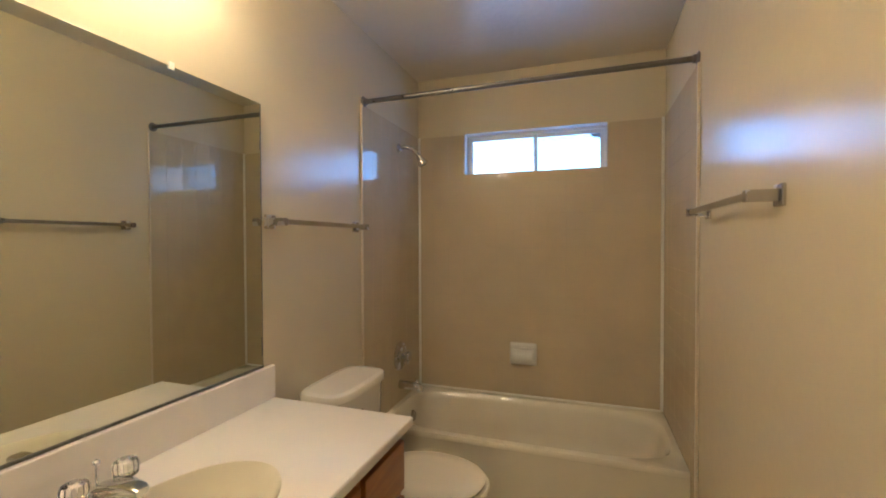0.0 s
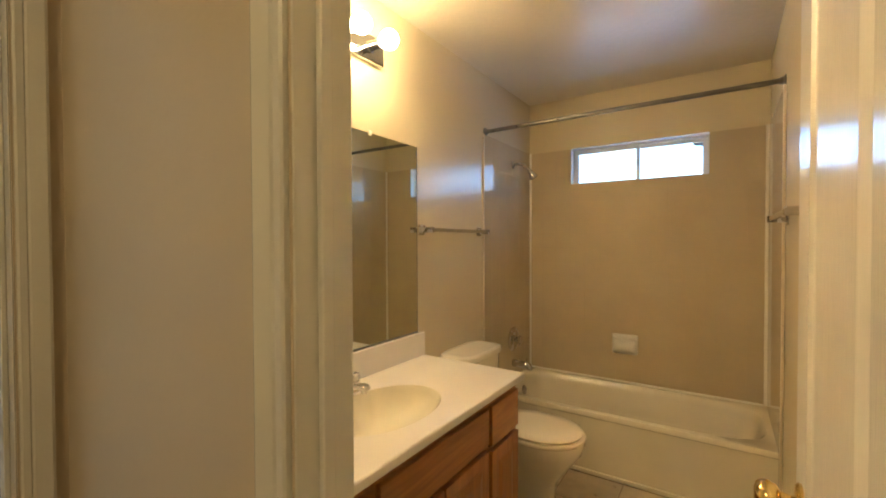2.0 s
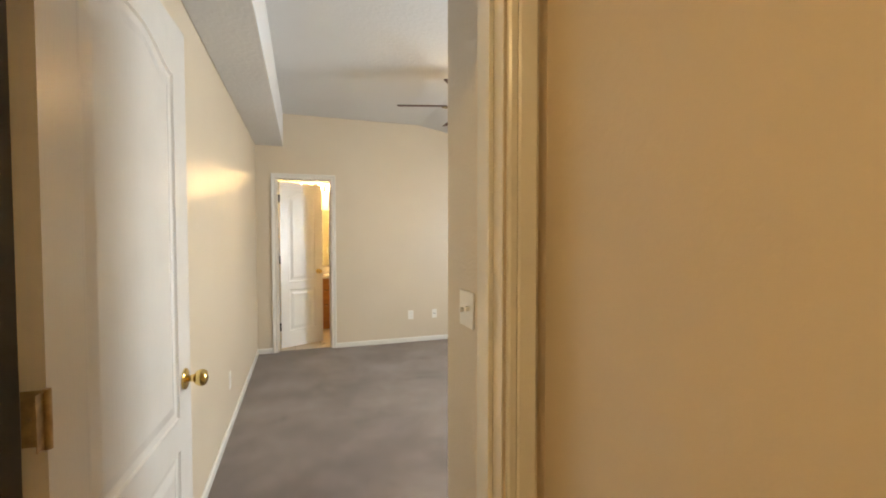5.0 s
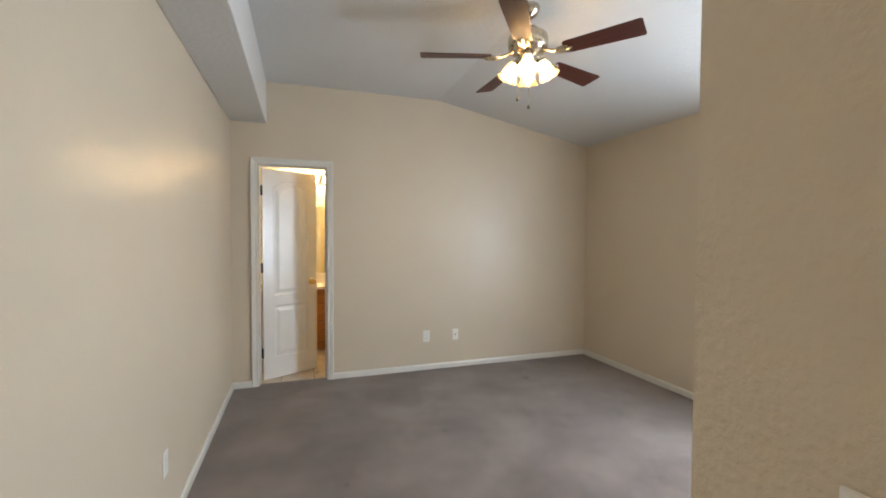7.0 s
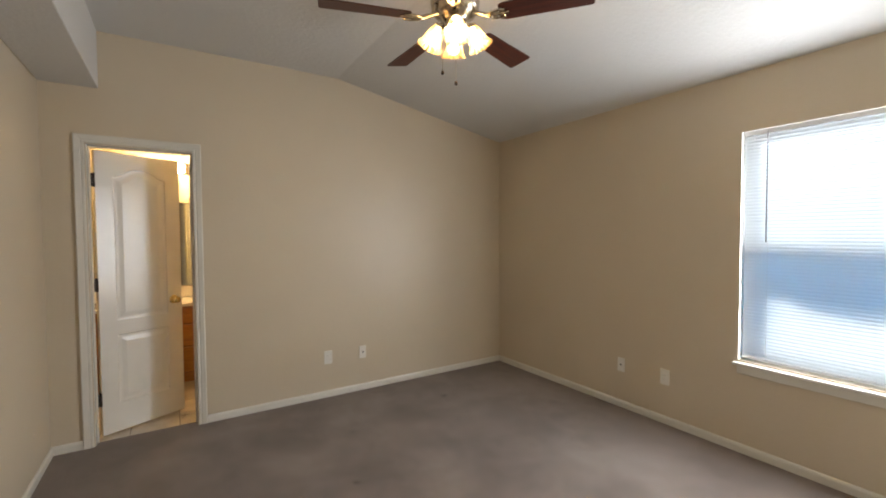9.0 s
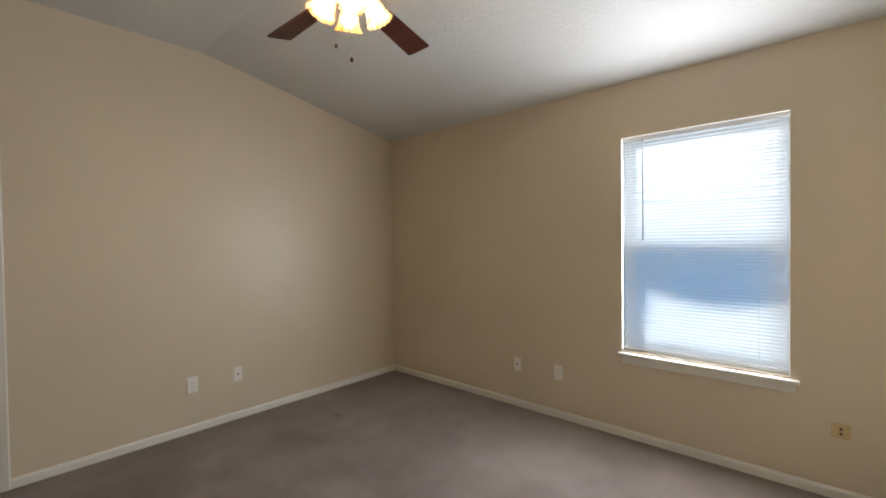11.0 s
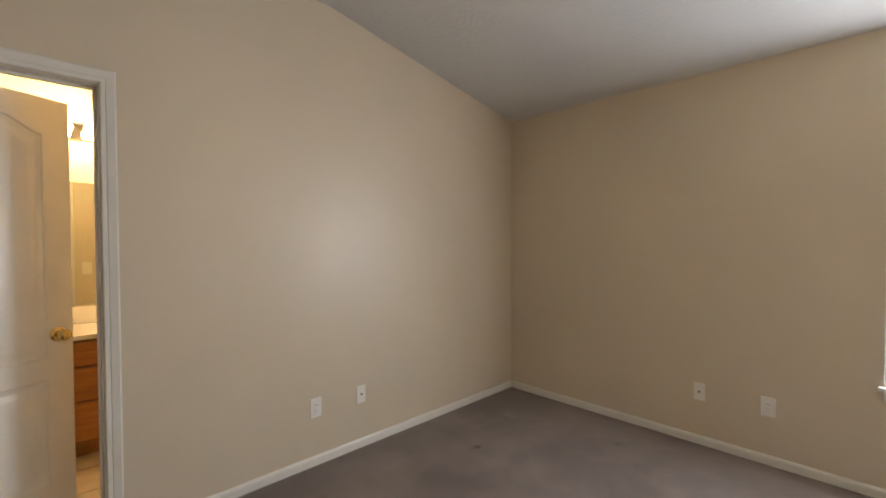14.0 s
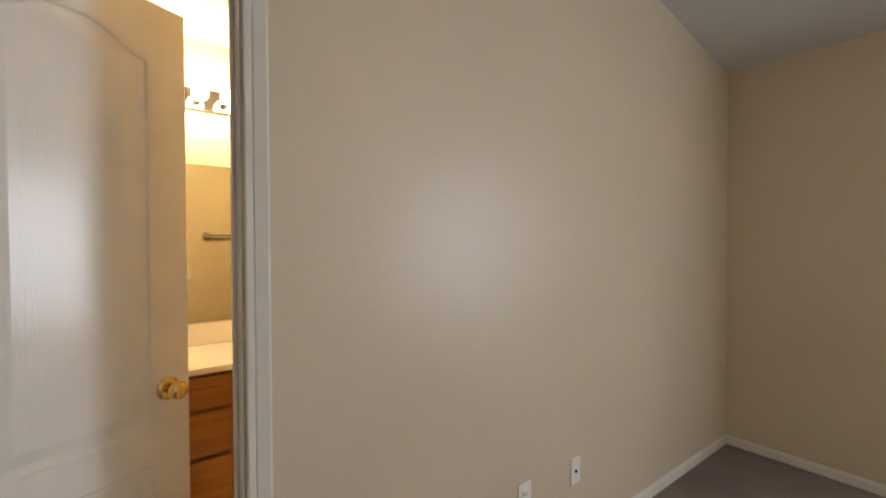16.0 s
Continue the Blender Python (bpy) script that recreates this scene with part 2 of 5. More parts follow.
CAULK = mat("white caulk strip", (0.84, 0.82, 0.76), 0.35, vary=0.05)
FLOOR_TILE = mat("beige floor tile", (0.56, 0.48, 0.37), 0.3, vary=0.12, scale=9, random_vary=0.04, bump=0.0006, bump_scale=40)
FLOOR_GROUT = mat("brown floor grout", (0.33, 0.27, 0.2), 0.8, vary=0.1, bump=0.001, bump_scale=200)
MARBLE = mat("white cultured marble", (0.85, 0.81, 0.76), 0.13, vary=0.02, scale=6, coat=0.4, rough_vary=0.03)
BASIN = mat("bisque cultured marble basin", (0.80, 0.755, 0.64), 0.12, vary=0.02, coat=0.5, rough_vary=0.03)
PORCELAIN = mat("bisque porcelain", (0.79, 0.745, 0.645), 0.1, vary=0.015, coat=0.6, rough_vary=0.03)
SEAT = mat("cream plastic seat", (0.79, 0.72, 0.58), 0.22, vary=0.02)
TUB = mat("bisque enamel tub", (0.74, 0.69, 0.57), 0.16, vary=0.03, coat=0.5, rough_vary=0.04)
CHROME = mat("chrome", (0.62, 0.62, 0.63), 0.08, metal=1.0, vary=0.03, scale=20, rough_vary=0.05)
STEEL = mat("satin steel", (0.55, 0.54, 0.53), 0.26, metal=1.0, vary=0.08, scale=25)
ROD = mat("dull dark steel rod", (0.20, 0.19, 0.18), 0.3, metal=0.9, vary=0.1, scale=25)
BRASS = mat("polished brass", (0.78, 0.58, 0.23), 0.13, metal=1.0, vary=0.08, scale=40, rough_vary=0.05)
OLD_BRASS = mat("dull antique brass", (0.42, 0.31, 0.17), 0.35, metal=1.0, vary=0.2, scale=60)
DARK_BRONZE = mat("dark bronze hinge", (0.05, 0.042, 0.036), 0.45, metal=0.8, vary=0.2, scale=50)
MIRROR = mat("silvered mirror glass", (0.75, 0.77, 0.68), 0.012, metal=1.0, vary=0.005, rough_vary=0.004)
EDGE_DARK = mat("worn dark mirror edge", (0.10, 0.095, 0.085), 0.4, vary=0.4, scale=70)
OAK = wood("oak honey stain", (0.28, 0.102, 0.020), (0.41, 0.164, 0.033), 0.32, 2)
OAK_H = wood("oak honey stain crosswise", (0.28, 0.102, 0.020), (0.41, 0.164, 0.033), 0.32, 1)
# near-black colour for shade painted under the cabinet fronts
GAP_SHADE = mat("dark painted shade under cabinet fronts", (0.05, 0.028, 0.015), 0.8, vary=0.2)
BLADE = wood("mahogany fan blade", (0.030, 0.0045, 0.0016), (0.075, 0.012, 0.004), 0.5, 0, 0.04, 18.0)
PLASTIC = mat("white plastic", (0.78, 0.76, 0.71), 0.3, vary=0.02)
ALMOND = mat("almond plastic", (0.58, 0.43, 0.22), 0.35, vary=0.04)
FOB = mat("dark stained wood fob", (0.025, 0.014, 0.010), 0.6, vary=0.1, spec=0.2)
SLOT = mat("black slot", (0.02, 0.018, 0.016), 0.6, vary=0.1)
VINYL = mat("white vinyl window frame", (0.74, 0.75, 0.76), 0.35, vary=0.03)
ALU = mat("grey aluminium window frame", (0.55, 0.56, 0.58), 0.35, metal=0.6, vary=0.05)
PANE = glass("window glass")
CRYSTAL = glass("clear acrylic", (0.97, 0.95, 0.92), 0.03)
SLAT = see_through("white vinyl blind slat", (0.82, 0.85, 0.88), 1.0, 0.4, 0.24)
# the screen's blue tint colours the daylight on the lower slats
SCREEN = see_through("blue-tinted insect screen", (0.02, 0.085, 0.16), 0.64, 0.7, 0.0, (0.0, 0.52, 1.0))
SHADE = see_through("amber ribbed glass shade", (0.62, 0.47, 0.24), 0.72, 0.10, 0.008, (1.0, 0.88, 0.66))
GLOBE = glow("lit globe bulb", WARM, BULB)
GLOBE_FAR = glow("lit globe bulb of far bathroom", (1.0, 0.72, 0.36), ENS_BULB)
CANDLE = glow("lit fan bulb", (1.0, 0.80, 0.55), FAN_BULB)
DOME = glow("lit hall dome", HALL_WARM, HALL_LAMP)
SOIL = mat("pale desert soil", (0.36, 0.30, 0.23), 0.95, vary=0.2, scale=0.6, bump=0.02, bump_scale=6)


# ---- shape helpers ----
def boxed(bm, x0, x1, y0, y1, z0, z1, bevel=0.0, seg=2):
    r = bmesh.ops.create_cube(bm, size=1, matrix=Matrix.LocRotScale(
        ((x0 + x1) / 2, (y0 + y1) / 2, (z0 + z1) / 2), None, (abs(x1 - x0), abs(y1 - y0), abs(z1 - z0))))
    if bevel:
        edges = list({e for v in r["verts"] for e in v.link_edges})
        bmesh.ops.bevel(bm, geom=edges, offset=bevel, segments=seg, affect="EDGES", profile=0.5)
    return bm


def box_mesh(x0, x1, y0, y1, z0, z1, bevel=0.0, seg=2):
    return boxed(bmesh.new(), x0, x1, y0, y1, z0, z1, bevel, seg)


def lathe(bm, profile, m=None, seg=24, cap=True):
    """Turns (radius, height) pairs round z, then moves them by m."""
    m = m or Matrix()
    rings = []
    for r, h in profile:
        rings.append([bm.verts.new(m @ Vector((r * math.cos(2 * math.pi * k / seg), r * math.sin(2 * math.pi * k / seg), h)))
                      for k in range(seg)])
    for a, b in zip(rings, rings[1:]):
        for k in range(seg):
            bm.faces.new((a[k], a[(k + 1) % seg], b[(k + 1) % seg], b[k])).smooth = True
    if cap:
        bm.faces.new(rings[0][::-1])
        bm.faces.new(rings[-1])
    return bm


def towards(p0, p1):
    """Pose at p0 with z along the way to p1."""
    d = Vector(p1) - Vector(p0)
    return Matrix.Translation(p0) @ d.to_track_quat("Z", "Y").to_matrix().to_4x4()


def rod(bm, p0, p1, r, r1=None, seg=16):
    return lathe(bm, [(r, 0), (r if r1 is None else r1, (Vector(p1) - Vector(p0)).length)], towards(p0, p1), seg)


def tube(bm, pts, radii, seg=12):
    """A round tube along points, with a radius each."""
    pts = [Vector(p) for p in pts]
    rings, side = [], None
    for i, p in enumerate(pts):
        d = (pts[min(i + 1, len(pts) - 1)] - pts[max(i - 1, 0)]).normalized()
        side = (side - d * side.dot(d)).normalized() if side else d.orthogonal().normalized()
        up = d.cross(side)
        rings.append([bm.verts.new(p + radii[i] * (math.cos(2 * math.pi * k / seg) * side + math.sin(2 * math.pi * k / seg) * up))
                      for k in range(seg)])
    for a, b in zip(rings, rings[1:]):
        for k in range(seg):
            bm.faces.new((a[k], a[(k + 1) % seg], b[(k + 1) % seg], b[k])).smooth = True
    bm.faces.new(rings[0][::-1])
    bm.faces.new(rings[-1])
    return bm


def loft(bm, rings, close=True, cap0=True, cap1=True, smooth=True):
    """Joins rings of equally many points."""
    vs = [[bm.verts.new(Vector(p)) for p in ring] for ring in rings]
    n = len(vs[0])
    for a, b in zip(vs, vs[1:]):
        for k in range(n if close else n - 1):
            bm.faces.new((a[k], a[(k + 1) % n], b[(k + 1) % n], b[k])).smooth = smooth
    if cap0:
        bm.faces.new(vs[0][::-1])
    if cap1:
        bm.faces.new(vs[-1])
    return bm


PLACE = {}


def thing(name, at, label="", category="", group="", kind=""):
    ob = new(name)
    ob.empty_display_size = 0.05
    ob.location = at
    PLACE[ob.name] = Vector(at)
    return tagged(ob, label, category, group, kind)


def as_mesh(name, bm, material):
    bmesh.ops.recalc_face_normals(bm, faces=bm.faces[:])
    for e in bm.edges:
        if len(e.link_faces) == 2 and e.calc_face_angle(0) > 0.7:
            e.smooth = False
    me = bpy.data.meshes.new(name)
    bm.to_mesh(me)
    bm.free()
    me.materials.append(material)
    return me


def under(ob, parent):
    if parent:
        ob.parent = parent
        ob.matrix_parent_inverse = Matrix.Translation(-PLACE.get(parent.name, Vector()))
    return ob


def part(name, bm, material, parent, label=""):
    """One mesh, given in world coordinates, under a thing or a part."""
    return tagged(under(new(name, as_mesh(name, bm, material)), parent), label)


def single(name, bm, material, label="", category="", group="", kind=""):
    return tagged(new(name, as_mesh(name, bm, material)), label, category, group, kind)


def piece(name, me, at, parent, m=None):
    """A repeat on shared mesh data."""
    ob = new(name, me)
    ob.matrix_basis = Matrix.Translation(at) @ (m or Matrix())
    return under(ob, parent)


def wall(name, axis, w0, w1, a0, a1, z0, z1, holes, material, label):
    """A wall square to the axis, from w0 to w1 thick, a0 to a1 long, with holes (a0, a1, z0, z1) cut through."""
    us = sorted({a0, a1, *[h[i] for h in holes for i in (0, 1)]})
    zs = sorted({z0, z1, *[h[i] for h in holes for i in (2, 3)]})
    bm = bmesh.new()

    def solid(i, j):
        if not (0 <= i < len(us) - 1 and 0 <= j < len(zs) - 1):
            return False
        u, z = (us[i] + us[i + 1]) / 2, (zs[j] + zs[j + 1]) / 2
        return not any(h[0] < u < h[1] and h[2] < z < h[3] for h in holes)

    cache = {}

    def vert(u, w, z):
        k = (u, w, z)
        if k not in cache:
            cache[k] = bm.verts.new((w, u, z) if axis == "x" else (u, w, z))
        return cache[k]

    for i in range(len(us) - 1):
        for j in range(len(zs) - 1):
            if not solid(i, j):
                continue
            u, v, z, y = us[i], us[i + 1], zs[j], zs[j + 1]
            for w in (w0, w1):
                bm.faces.new([vert(u, w, z), vert(v, w, z), vert(v, w, y), vert(u, w, y)])
            for di, dj, q in ((-1, 0, ((u, z), (u, y))), (1, 0, ((v, z), (v, y))), (0, -1, ((u, z), (v, z))), (0, 1, ((u, y), (v, y)))):
                if not solid(i + di, j + dj):
                    (p, r), (s, t) = q
                    bm.faces.new([vert(p, w0, r), vert(s, w0, t), vert(s, w1, t), vert(p, w1, r)])
    return single(name, bm, material, label, "wall", kind="structure")


CASING = [(0.0, 0.0), (0.0, 0.008), (0.004, 0.011), (0.016, 0.011), (0.019, 0.008), (0.023, 0.012), (0.042, 0.016), (0.051, 0.018), (0.057, 0.015), (0.057, 0.0)]


def casing(name, axis, plane, out, a0, a1, top, parent=None, reveal=0.004):
    """Moulded trim round a door opening from a0 to a1, mitred at its upper corners."""
    bm = bmesh.new()

    def at(u, z, d):
        w = plane + out * d
        return (w, u, z) if axis == "x" else (u, w, z)

    rings = []
    for u, z, su, sz in ((a0 - reveal, 0.0, -1, 0), (a0 - reveal, top + reveal, -1, 1), (a1 + reveal, top + reveal, 1, 1), (a1 + reveal, 0.0, 1, 0)):
        rings.append([at(u + su * q, z + sz * q, d + 0.0005) for q, d in CASING])
    loft(bm, rings, smooth=False)
    ob = part(name, bm, TRIM, parent) if parent else single(name, bm, TRIM, "white moulded wooden door casing", "trim", kind="structure")
    return ob


BASE = [(0.0, 0.0), (0.012, 0.0), (0.012, 0.040), (0.009, 0.050), (0.004, 0.057), (0.0, 0.057)]


def baseboard(p0, p1, normal):
    """White baseboard along the foot of a wall; normal points into the room."""
    bm = bmesh.new()
    loft(bm, [[(p[0] + normal[0] * (d + 0.0008), p[1] + normal[1] * (d + 0.0008), z + 0.001) for d, z in BASE] for p in (p0, p1)], smooth=False)
    return single("baseboard", bm, TRIM, "narrow white painted wooden baseboard along the wall", "baseboard", kind="structure")

# ---- the plan ----
XF, YL, YW = -4.571, -0.994, 2.771        # bedroom: far wall, left wall, window wall
XE, YS = -0.736, -0.002                   # bedroom: east wall and the short entry wall
TH = 0.115
BW, YB, YF = 1.52, 2.793, 0.035           # bathroom: width, back wall, front wall's inner face
YH = -0.062                               # hall side of the bathroom's front wall
ZC, ZT, ZW, YK = 2.44, 2.785, 2.432, 0.94  # ceilings; the fold of the vault
BD = (0.849, 1.405, 2.035)                # bathroom door opening
RD = (-0.940, -0.150, 2.035)              # bedroom door opening
ED = (-0.771, -0.168, 2.035)              # far bathroom door opening
WB = (0.330, 1.213, 1.790, 2.056)         # bathroom window
WR = (-2.194, -1.297, 0.600, 2.058)       # bedroom window
XV = -6.10                                # far bathroom: mirror wall
HX, HY = 3.2, -2.40                       # hall: end and south wall

# floors
single("floor_bedroom_carpet", box_mesh(XF - 0.06, -0.06, YL - 0.1, YW + 0.1, -0.12, 0.0), CARPET,
       "mauve-brown cut-pile carpet, worn and slightly stained", "carpet", kind="structure")
single("floor_hall_carpet", box_mesh(-0.059, HX + 0.1, HY - 0.1, -0.02, -0.12, 0.0), CARPET,
       "mauve-brown cut-pile hall carpet", "carpet", kind="structure")
floor_bath = single("floor_bathroom", box_mesh(-0.1, BW + 0.1, -0.019, YB + 0.1, -0.12, -0.004), FLOOR_GROUT,
                    "beige tile floor with brown grout", "tile floor", kind="structure")
floor_ens = single("floor_far_bathroom", box_mesh(XV - 0.1, XF - 0.061, -1.2, 1.3, -0.12, -0.004), FLOOR_GROUT,
                   "beige tile floor with brown grout", "tile floor", kind="structure")

# walls
wall("wall_bathroom_mirror_side", "x", -TH, 0.0, YF, YB + TH, 0, 2.9, [], WALL_BATH, "beige painted bathroom wall behind the vanity")
wall("wall_bathroom_window_side", "y", YB, YB + TH, 0.0, BW, 0, 2.9, [WB], WALL_BATH, "beige painted bathroom wall with a small high window")
wall("wall_bathroom_door_side", "x", BW, BW + TH, YF, YB + TH, 0, 2.9, [], WALL_BATH, "beige satin painted bathroom wall")
wall("wall_hall_north", "y", YH, YF, -TH, HX, 0, 2.9, [(BD[0], BD[1], -0.1, BD[2])], WALL, "beige textured hall wall with a door opening")
wall("wall_bedroom_door", "x", -TH, 0.0, HY - TH, YH, 0, 2.9, [(RD[0], RD[1], -0.1, RD[2])], WALL, "beige wall with the bedroom doorway")
wall("wall_bedroom_entry", "y", YS, YS + TH, XE, -TH, 0, 2.9, [], WALL_ROUGH, "beige knockdown-textured short entry wall")
wall("wall_bedroom_east", "x", XE, XE + TH, YS + TH, YW, 0, 2.9, [], WALL, "beige bedroom wall")
wall("wall_bedroom_left", "y", YL - TH, YL, XF, -TH, 0, 2.9, [], WALL, "long beige bedroom wall under a soffit")
wall("wall_bedroom_far", "x", XF - TH, XF, -1.2, YW + TH, 0, 2.9, [(ED[0], ED[1], -0.1, ED[2])], WALL, "beige bedroom wall with a bathroom doorway")
wall("wall_bedroom_window", "y", YW, YW + 0.14, XF, XE + TH, 0, 2.9, [WR], WALL, "beige bedroom wall with a large window")
wall("wall_hall_south", "y", HY - TH, HY, 0.0, HX, 0, 2.9, [], WALL, "beige hall wall")
wall("wall_hall_end", "x", HX, HX + TH, HY - TH, YF, 0, 2.9, [], WALL, "beige hall end wall")
wall("wall_far_bathroom_mirror", "x", XV - TH, XV, -1.2, 1.3, 0, 2.9, [], WALL_ENS, "cream far bathroom wall behind the vanity")
wall("wall_far_bathroom_south", "y", -1.2 - TH, -1.2, XV, XF, 0, 2.9, [], WALL_ENS, "cream far bathroom wall")
wall("wall_far_bathroom_north", "y", 1.3, 1.3 + TH, XV, XF - TH, 0, 2.9, [], WALL_ENS, "cream far bathroom wall")

# ceilings
bm = bmesh.new()
prof = [(YL - 0.05, ZT), (YK, ZT), (YW + 0.05, ZW - 0.0097), (YW + 0.05, 3.0), (YL - 0.05, 3.0)]
loft(bm, [[(x, y, z) for y, z in prof] for x in (XF - 0.05, -0.05)], smooth=False)
single("ceiling_bedroom_vault", bm, CEIL, "white textured ceiling, flat then sloping down", "ceiling", kind="structure")
single("ceiling_bathroom", box_mesh(-0.04, BW + 0.04, YF - 0.04, YB + 0.04, ZC, ZC + 0.1), CEIL_BATH, "white bathroom ceiling", "ceiling", kind="structure")
single("ceiling_hall", box_mesh(-0.04, HX + 0.04, HY - 0.04, YF - 0.045, ZC, ZC + 0.1), CEIL, "white hall ceiling", "ceiling", kind="structure")
single("ceiling_far_bathroom", box_mesh(XV - 0.04, XF - 0.06, -1.24, 1.34, ZC, ZC + 0.1), CEIL, "white bathroom ceiling", "ceiling", kind="structure")
single("ceiling_soffit", box_mesh(XF + 0.001, -TH - 0.001, YL + 0.001, -0.692, 2.406, ZT + 0.02, 0.004, 1), CEIL,
       "white boxed soffit running along the ceiling edge", "soffit", kind="structure")
# unseen slab added above the ceilings to block sun and sky
single("sun_block_slab", box_mesh(-6.6, 3.6, -2.9, 3.2, 3.02, 3.1), CEIL, "unseen flat slab added to keep the sun and sky out", "roof", kind="structure")
single("ground", box_mesh(-900, 900, -900, 900, -0.6, -0.25), SOIL, "pale bare ground outside", "ground", kind="structure")

# baseboards
baseboard((XF, -0.106), (XF, YW), (1, 0))
baseboard((XF, YL), (XF, -0.833), (1, 0))
baseboard((XF, YW), (XE, YW), (0, -1))
baseboard((XF, YL), (-TH, YL), (0, 1))
baseboard((XE, YS), (-TH - 0.02, YS), (0, -1))
baseboard((XE, YS), (XE, YW), (-1, 0))
baseboard((0.002, YH), (0.786, YH), (0, -1))
baseboard((0.0, HY), (HX, HY), (0, 1))
baseboard((0.0, HY), (0.0, RD[0] - 0.062), (1, 0))


# ---- doors ----
def door_pieces(w, h, t):
    """A two-panel leaf with an arched upper panel, as (name, mesh) pieces: width along x from the hinge, thickness along y."""
    s, lock0, lock1, bot, top, rise = min(0.115, w * 0.19), 0.70, 0.80, 0.20, h - 0.168, 0.06
    n = 14

    def arch(f):
        # flat shoulders, then an ogee sweep up to the middle
        g = min(1.0, max(0.0, (0.5 - abs(f - 0.5)) / 0.42))
        return rise * (g * g * (3 - 2 * g))

    def outline(d, lower):
        x0, x1 = s + d, w - s - d
        if lower:
            z0, tops = bot + d, [lock0 - d] * (n + 1)
        else:
            z0, tops = lock1 + d, [top - d + arch(i / n) for i in range(n + 1)]
        pts = [(x0 + (x1 - x0) * i / n, z0) for i in range(n + 1)]
        return pts + [(x1 + (x0 - x1) * i / n, tops[n - i]) for i in range(n + 1)]

    pieces = [("stile", box_mesh(0, s, -t, 0, 0, h)), ("stile", box_mesh(w - s, w, -t, 0, 0, h)),
              ("rail", box_mesh(s, w - s, -t, 0, 0, bot)), ("rail", box_mesh(s, w - s, -t, 0, lock0, lock1))]
    under_edge = [(s + (w - 2 * s) * i / n, top + arch(i / n)) for i in range(n + 1)]
    pieces.append(("rail", loft(bmesh.new(), [[(x, y, z) for x, z in under_edge + [(w - s, h), (s, h)]] for y in (0, -t)], smooth=False)))
    prof = [(0.0004, -0.0002), (0.006, -0.0055), (0.020, -0.0065), (0.026, -0.0065), (0.052, -0.0015), (0.056, -0.0010)]
    for lower in (True, False):
        front = [[(x, d, z) for x, z in outline(q, lower)] for q, d in prof]
        back = [[(x, -t - d, z) for x, z in outline(q, lower)] for q, d in prof]
        pieces.append(("raised_panel", loft(bmesh.new(), front[::-1] + back, smooth=False)))
    return pieces


def move(bm, m):
    bmesh.ops.transform(bm, matrix=m, verts=bm.verts[:])
    return bm


def knob_parts(m, parent, material, t):
    """Round knobs on both faces; m places the spindle's middle, y across the leaf."""
    for sgn, y0 in ((1, 0.0), (-1, -t)):
        r = m @ Matrix.Translation((0, y0, 0)) @ Matrix.Rotation(radians(-90 * sgn), 4, "X")
        k = part("knob", lathe(bmesh.new(), [(0.009, 0.006), (0.011, 0.02), (0.013, 0.028), (0.022, 0.034), (0.0265, 0.045), (0.026, 0.054), (0.021, 0.062), (0.011, 0.0655), (0.003, 0.066)], r, 24), material, parent, "polished brass knob")
        part("rosette", lathe(bmesh.new(), [(0.033, 0.0), (0.033, 0.004), (0.028, 0.008), (0.014, 0.010)], r, 28), material, k)


def hung_door(name, w, h, hinge, turn, mirror, metal, hinge_metal, label, zs=(0.20, 1.10, 1.83)):
    """A door hung on its hinge: turn in degrees, mirror swaps the hand."""
    t = 0.035
    root = thing(name, (hinge[0], hinge[1], 0.0), label, "door", kind="structure")
    m = Matrix.Translation((hinge[0], hinge[1], 0.012)) @ Matrix.Rotation(radians(turn), 4, "Z") @ Matrix.Diagonal((1, -1 if mirror else 1, 1, 1))
    for nm, bm in door_pieces(w, h, t):
        part(nm, move(bm, m), DOOR, root)
    km = m @ Matrix.Translation((w - 0.062, 0, 0.905))
    knob_parts(km, root, metal, t)
    part("latch_plate", move(box_mesh(w - 0.0005, w + 0.0012, -t / 2 - 0.012, -t / 2 + 0.012, 0.89, 0.947, 0.0004, 1), m), metal, root)
    for z in zs:
        hg = part("hinge", move(box_mesh(-0.0022, -0.0004, -t + 0.002, -0.001, z - 0.045, z + 0.045), m), hinge_metal, root, "metal butt hinge")
        part("pin", lathe(bmesh.new(), [(0.006, -0.048), (0.006, 0.048)], m @ Matrix.Translation((-0.006, 0.004, z)), 12), hinge_metal, hg)
        part("jamb_leaf", move(box_mesh(-0.030, -0.010, 0.0005, 0.0025, z - 0.045, z + 0.045, 0.0006, 1), m), hinge_metal, hg)
        for q in (-0.03, 0.0, 0.03):
            part("screw", lathe(bmesh.new(), [(0.0035, 0), (0.002, 0.0008)], m @ Matrix.Translation((-0.0022, -t / 2 + 0.004 * (1 if q else -1), z + q)) @ Matrix.Rotation(radians(-90), 4, "Y"), 8), hinge_metal, hg)
    return root


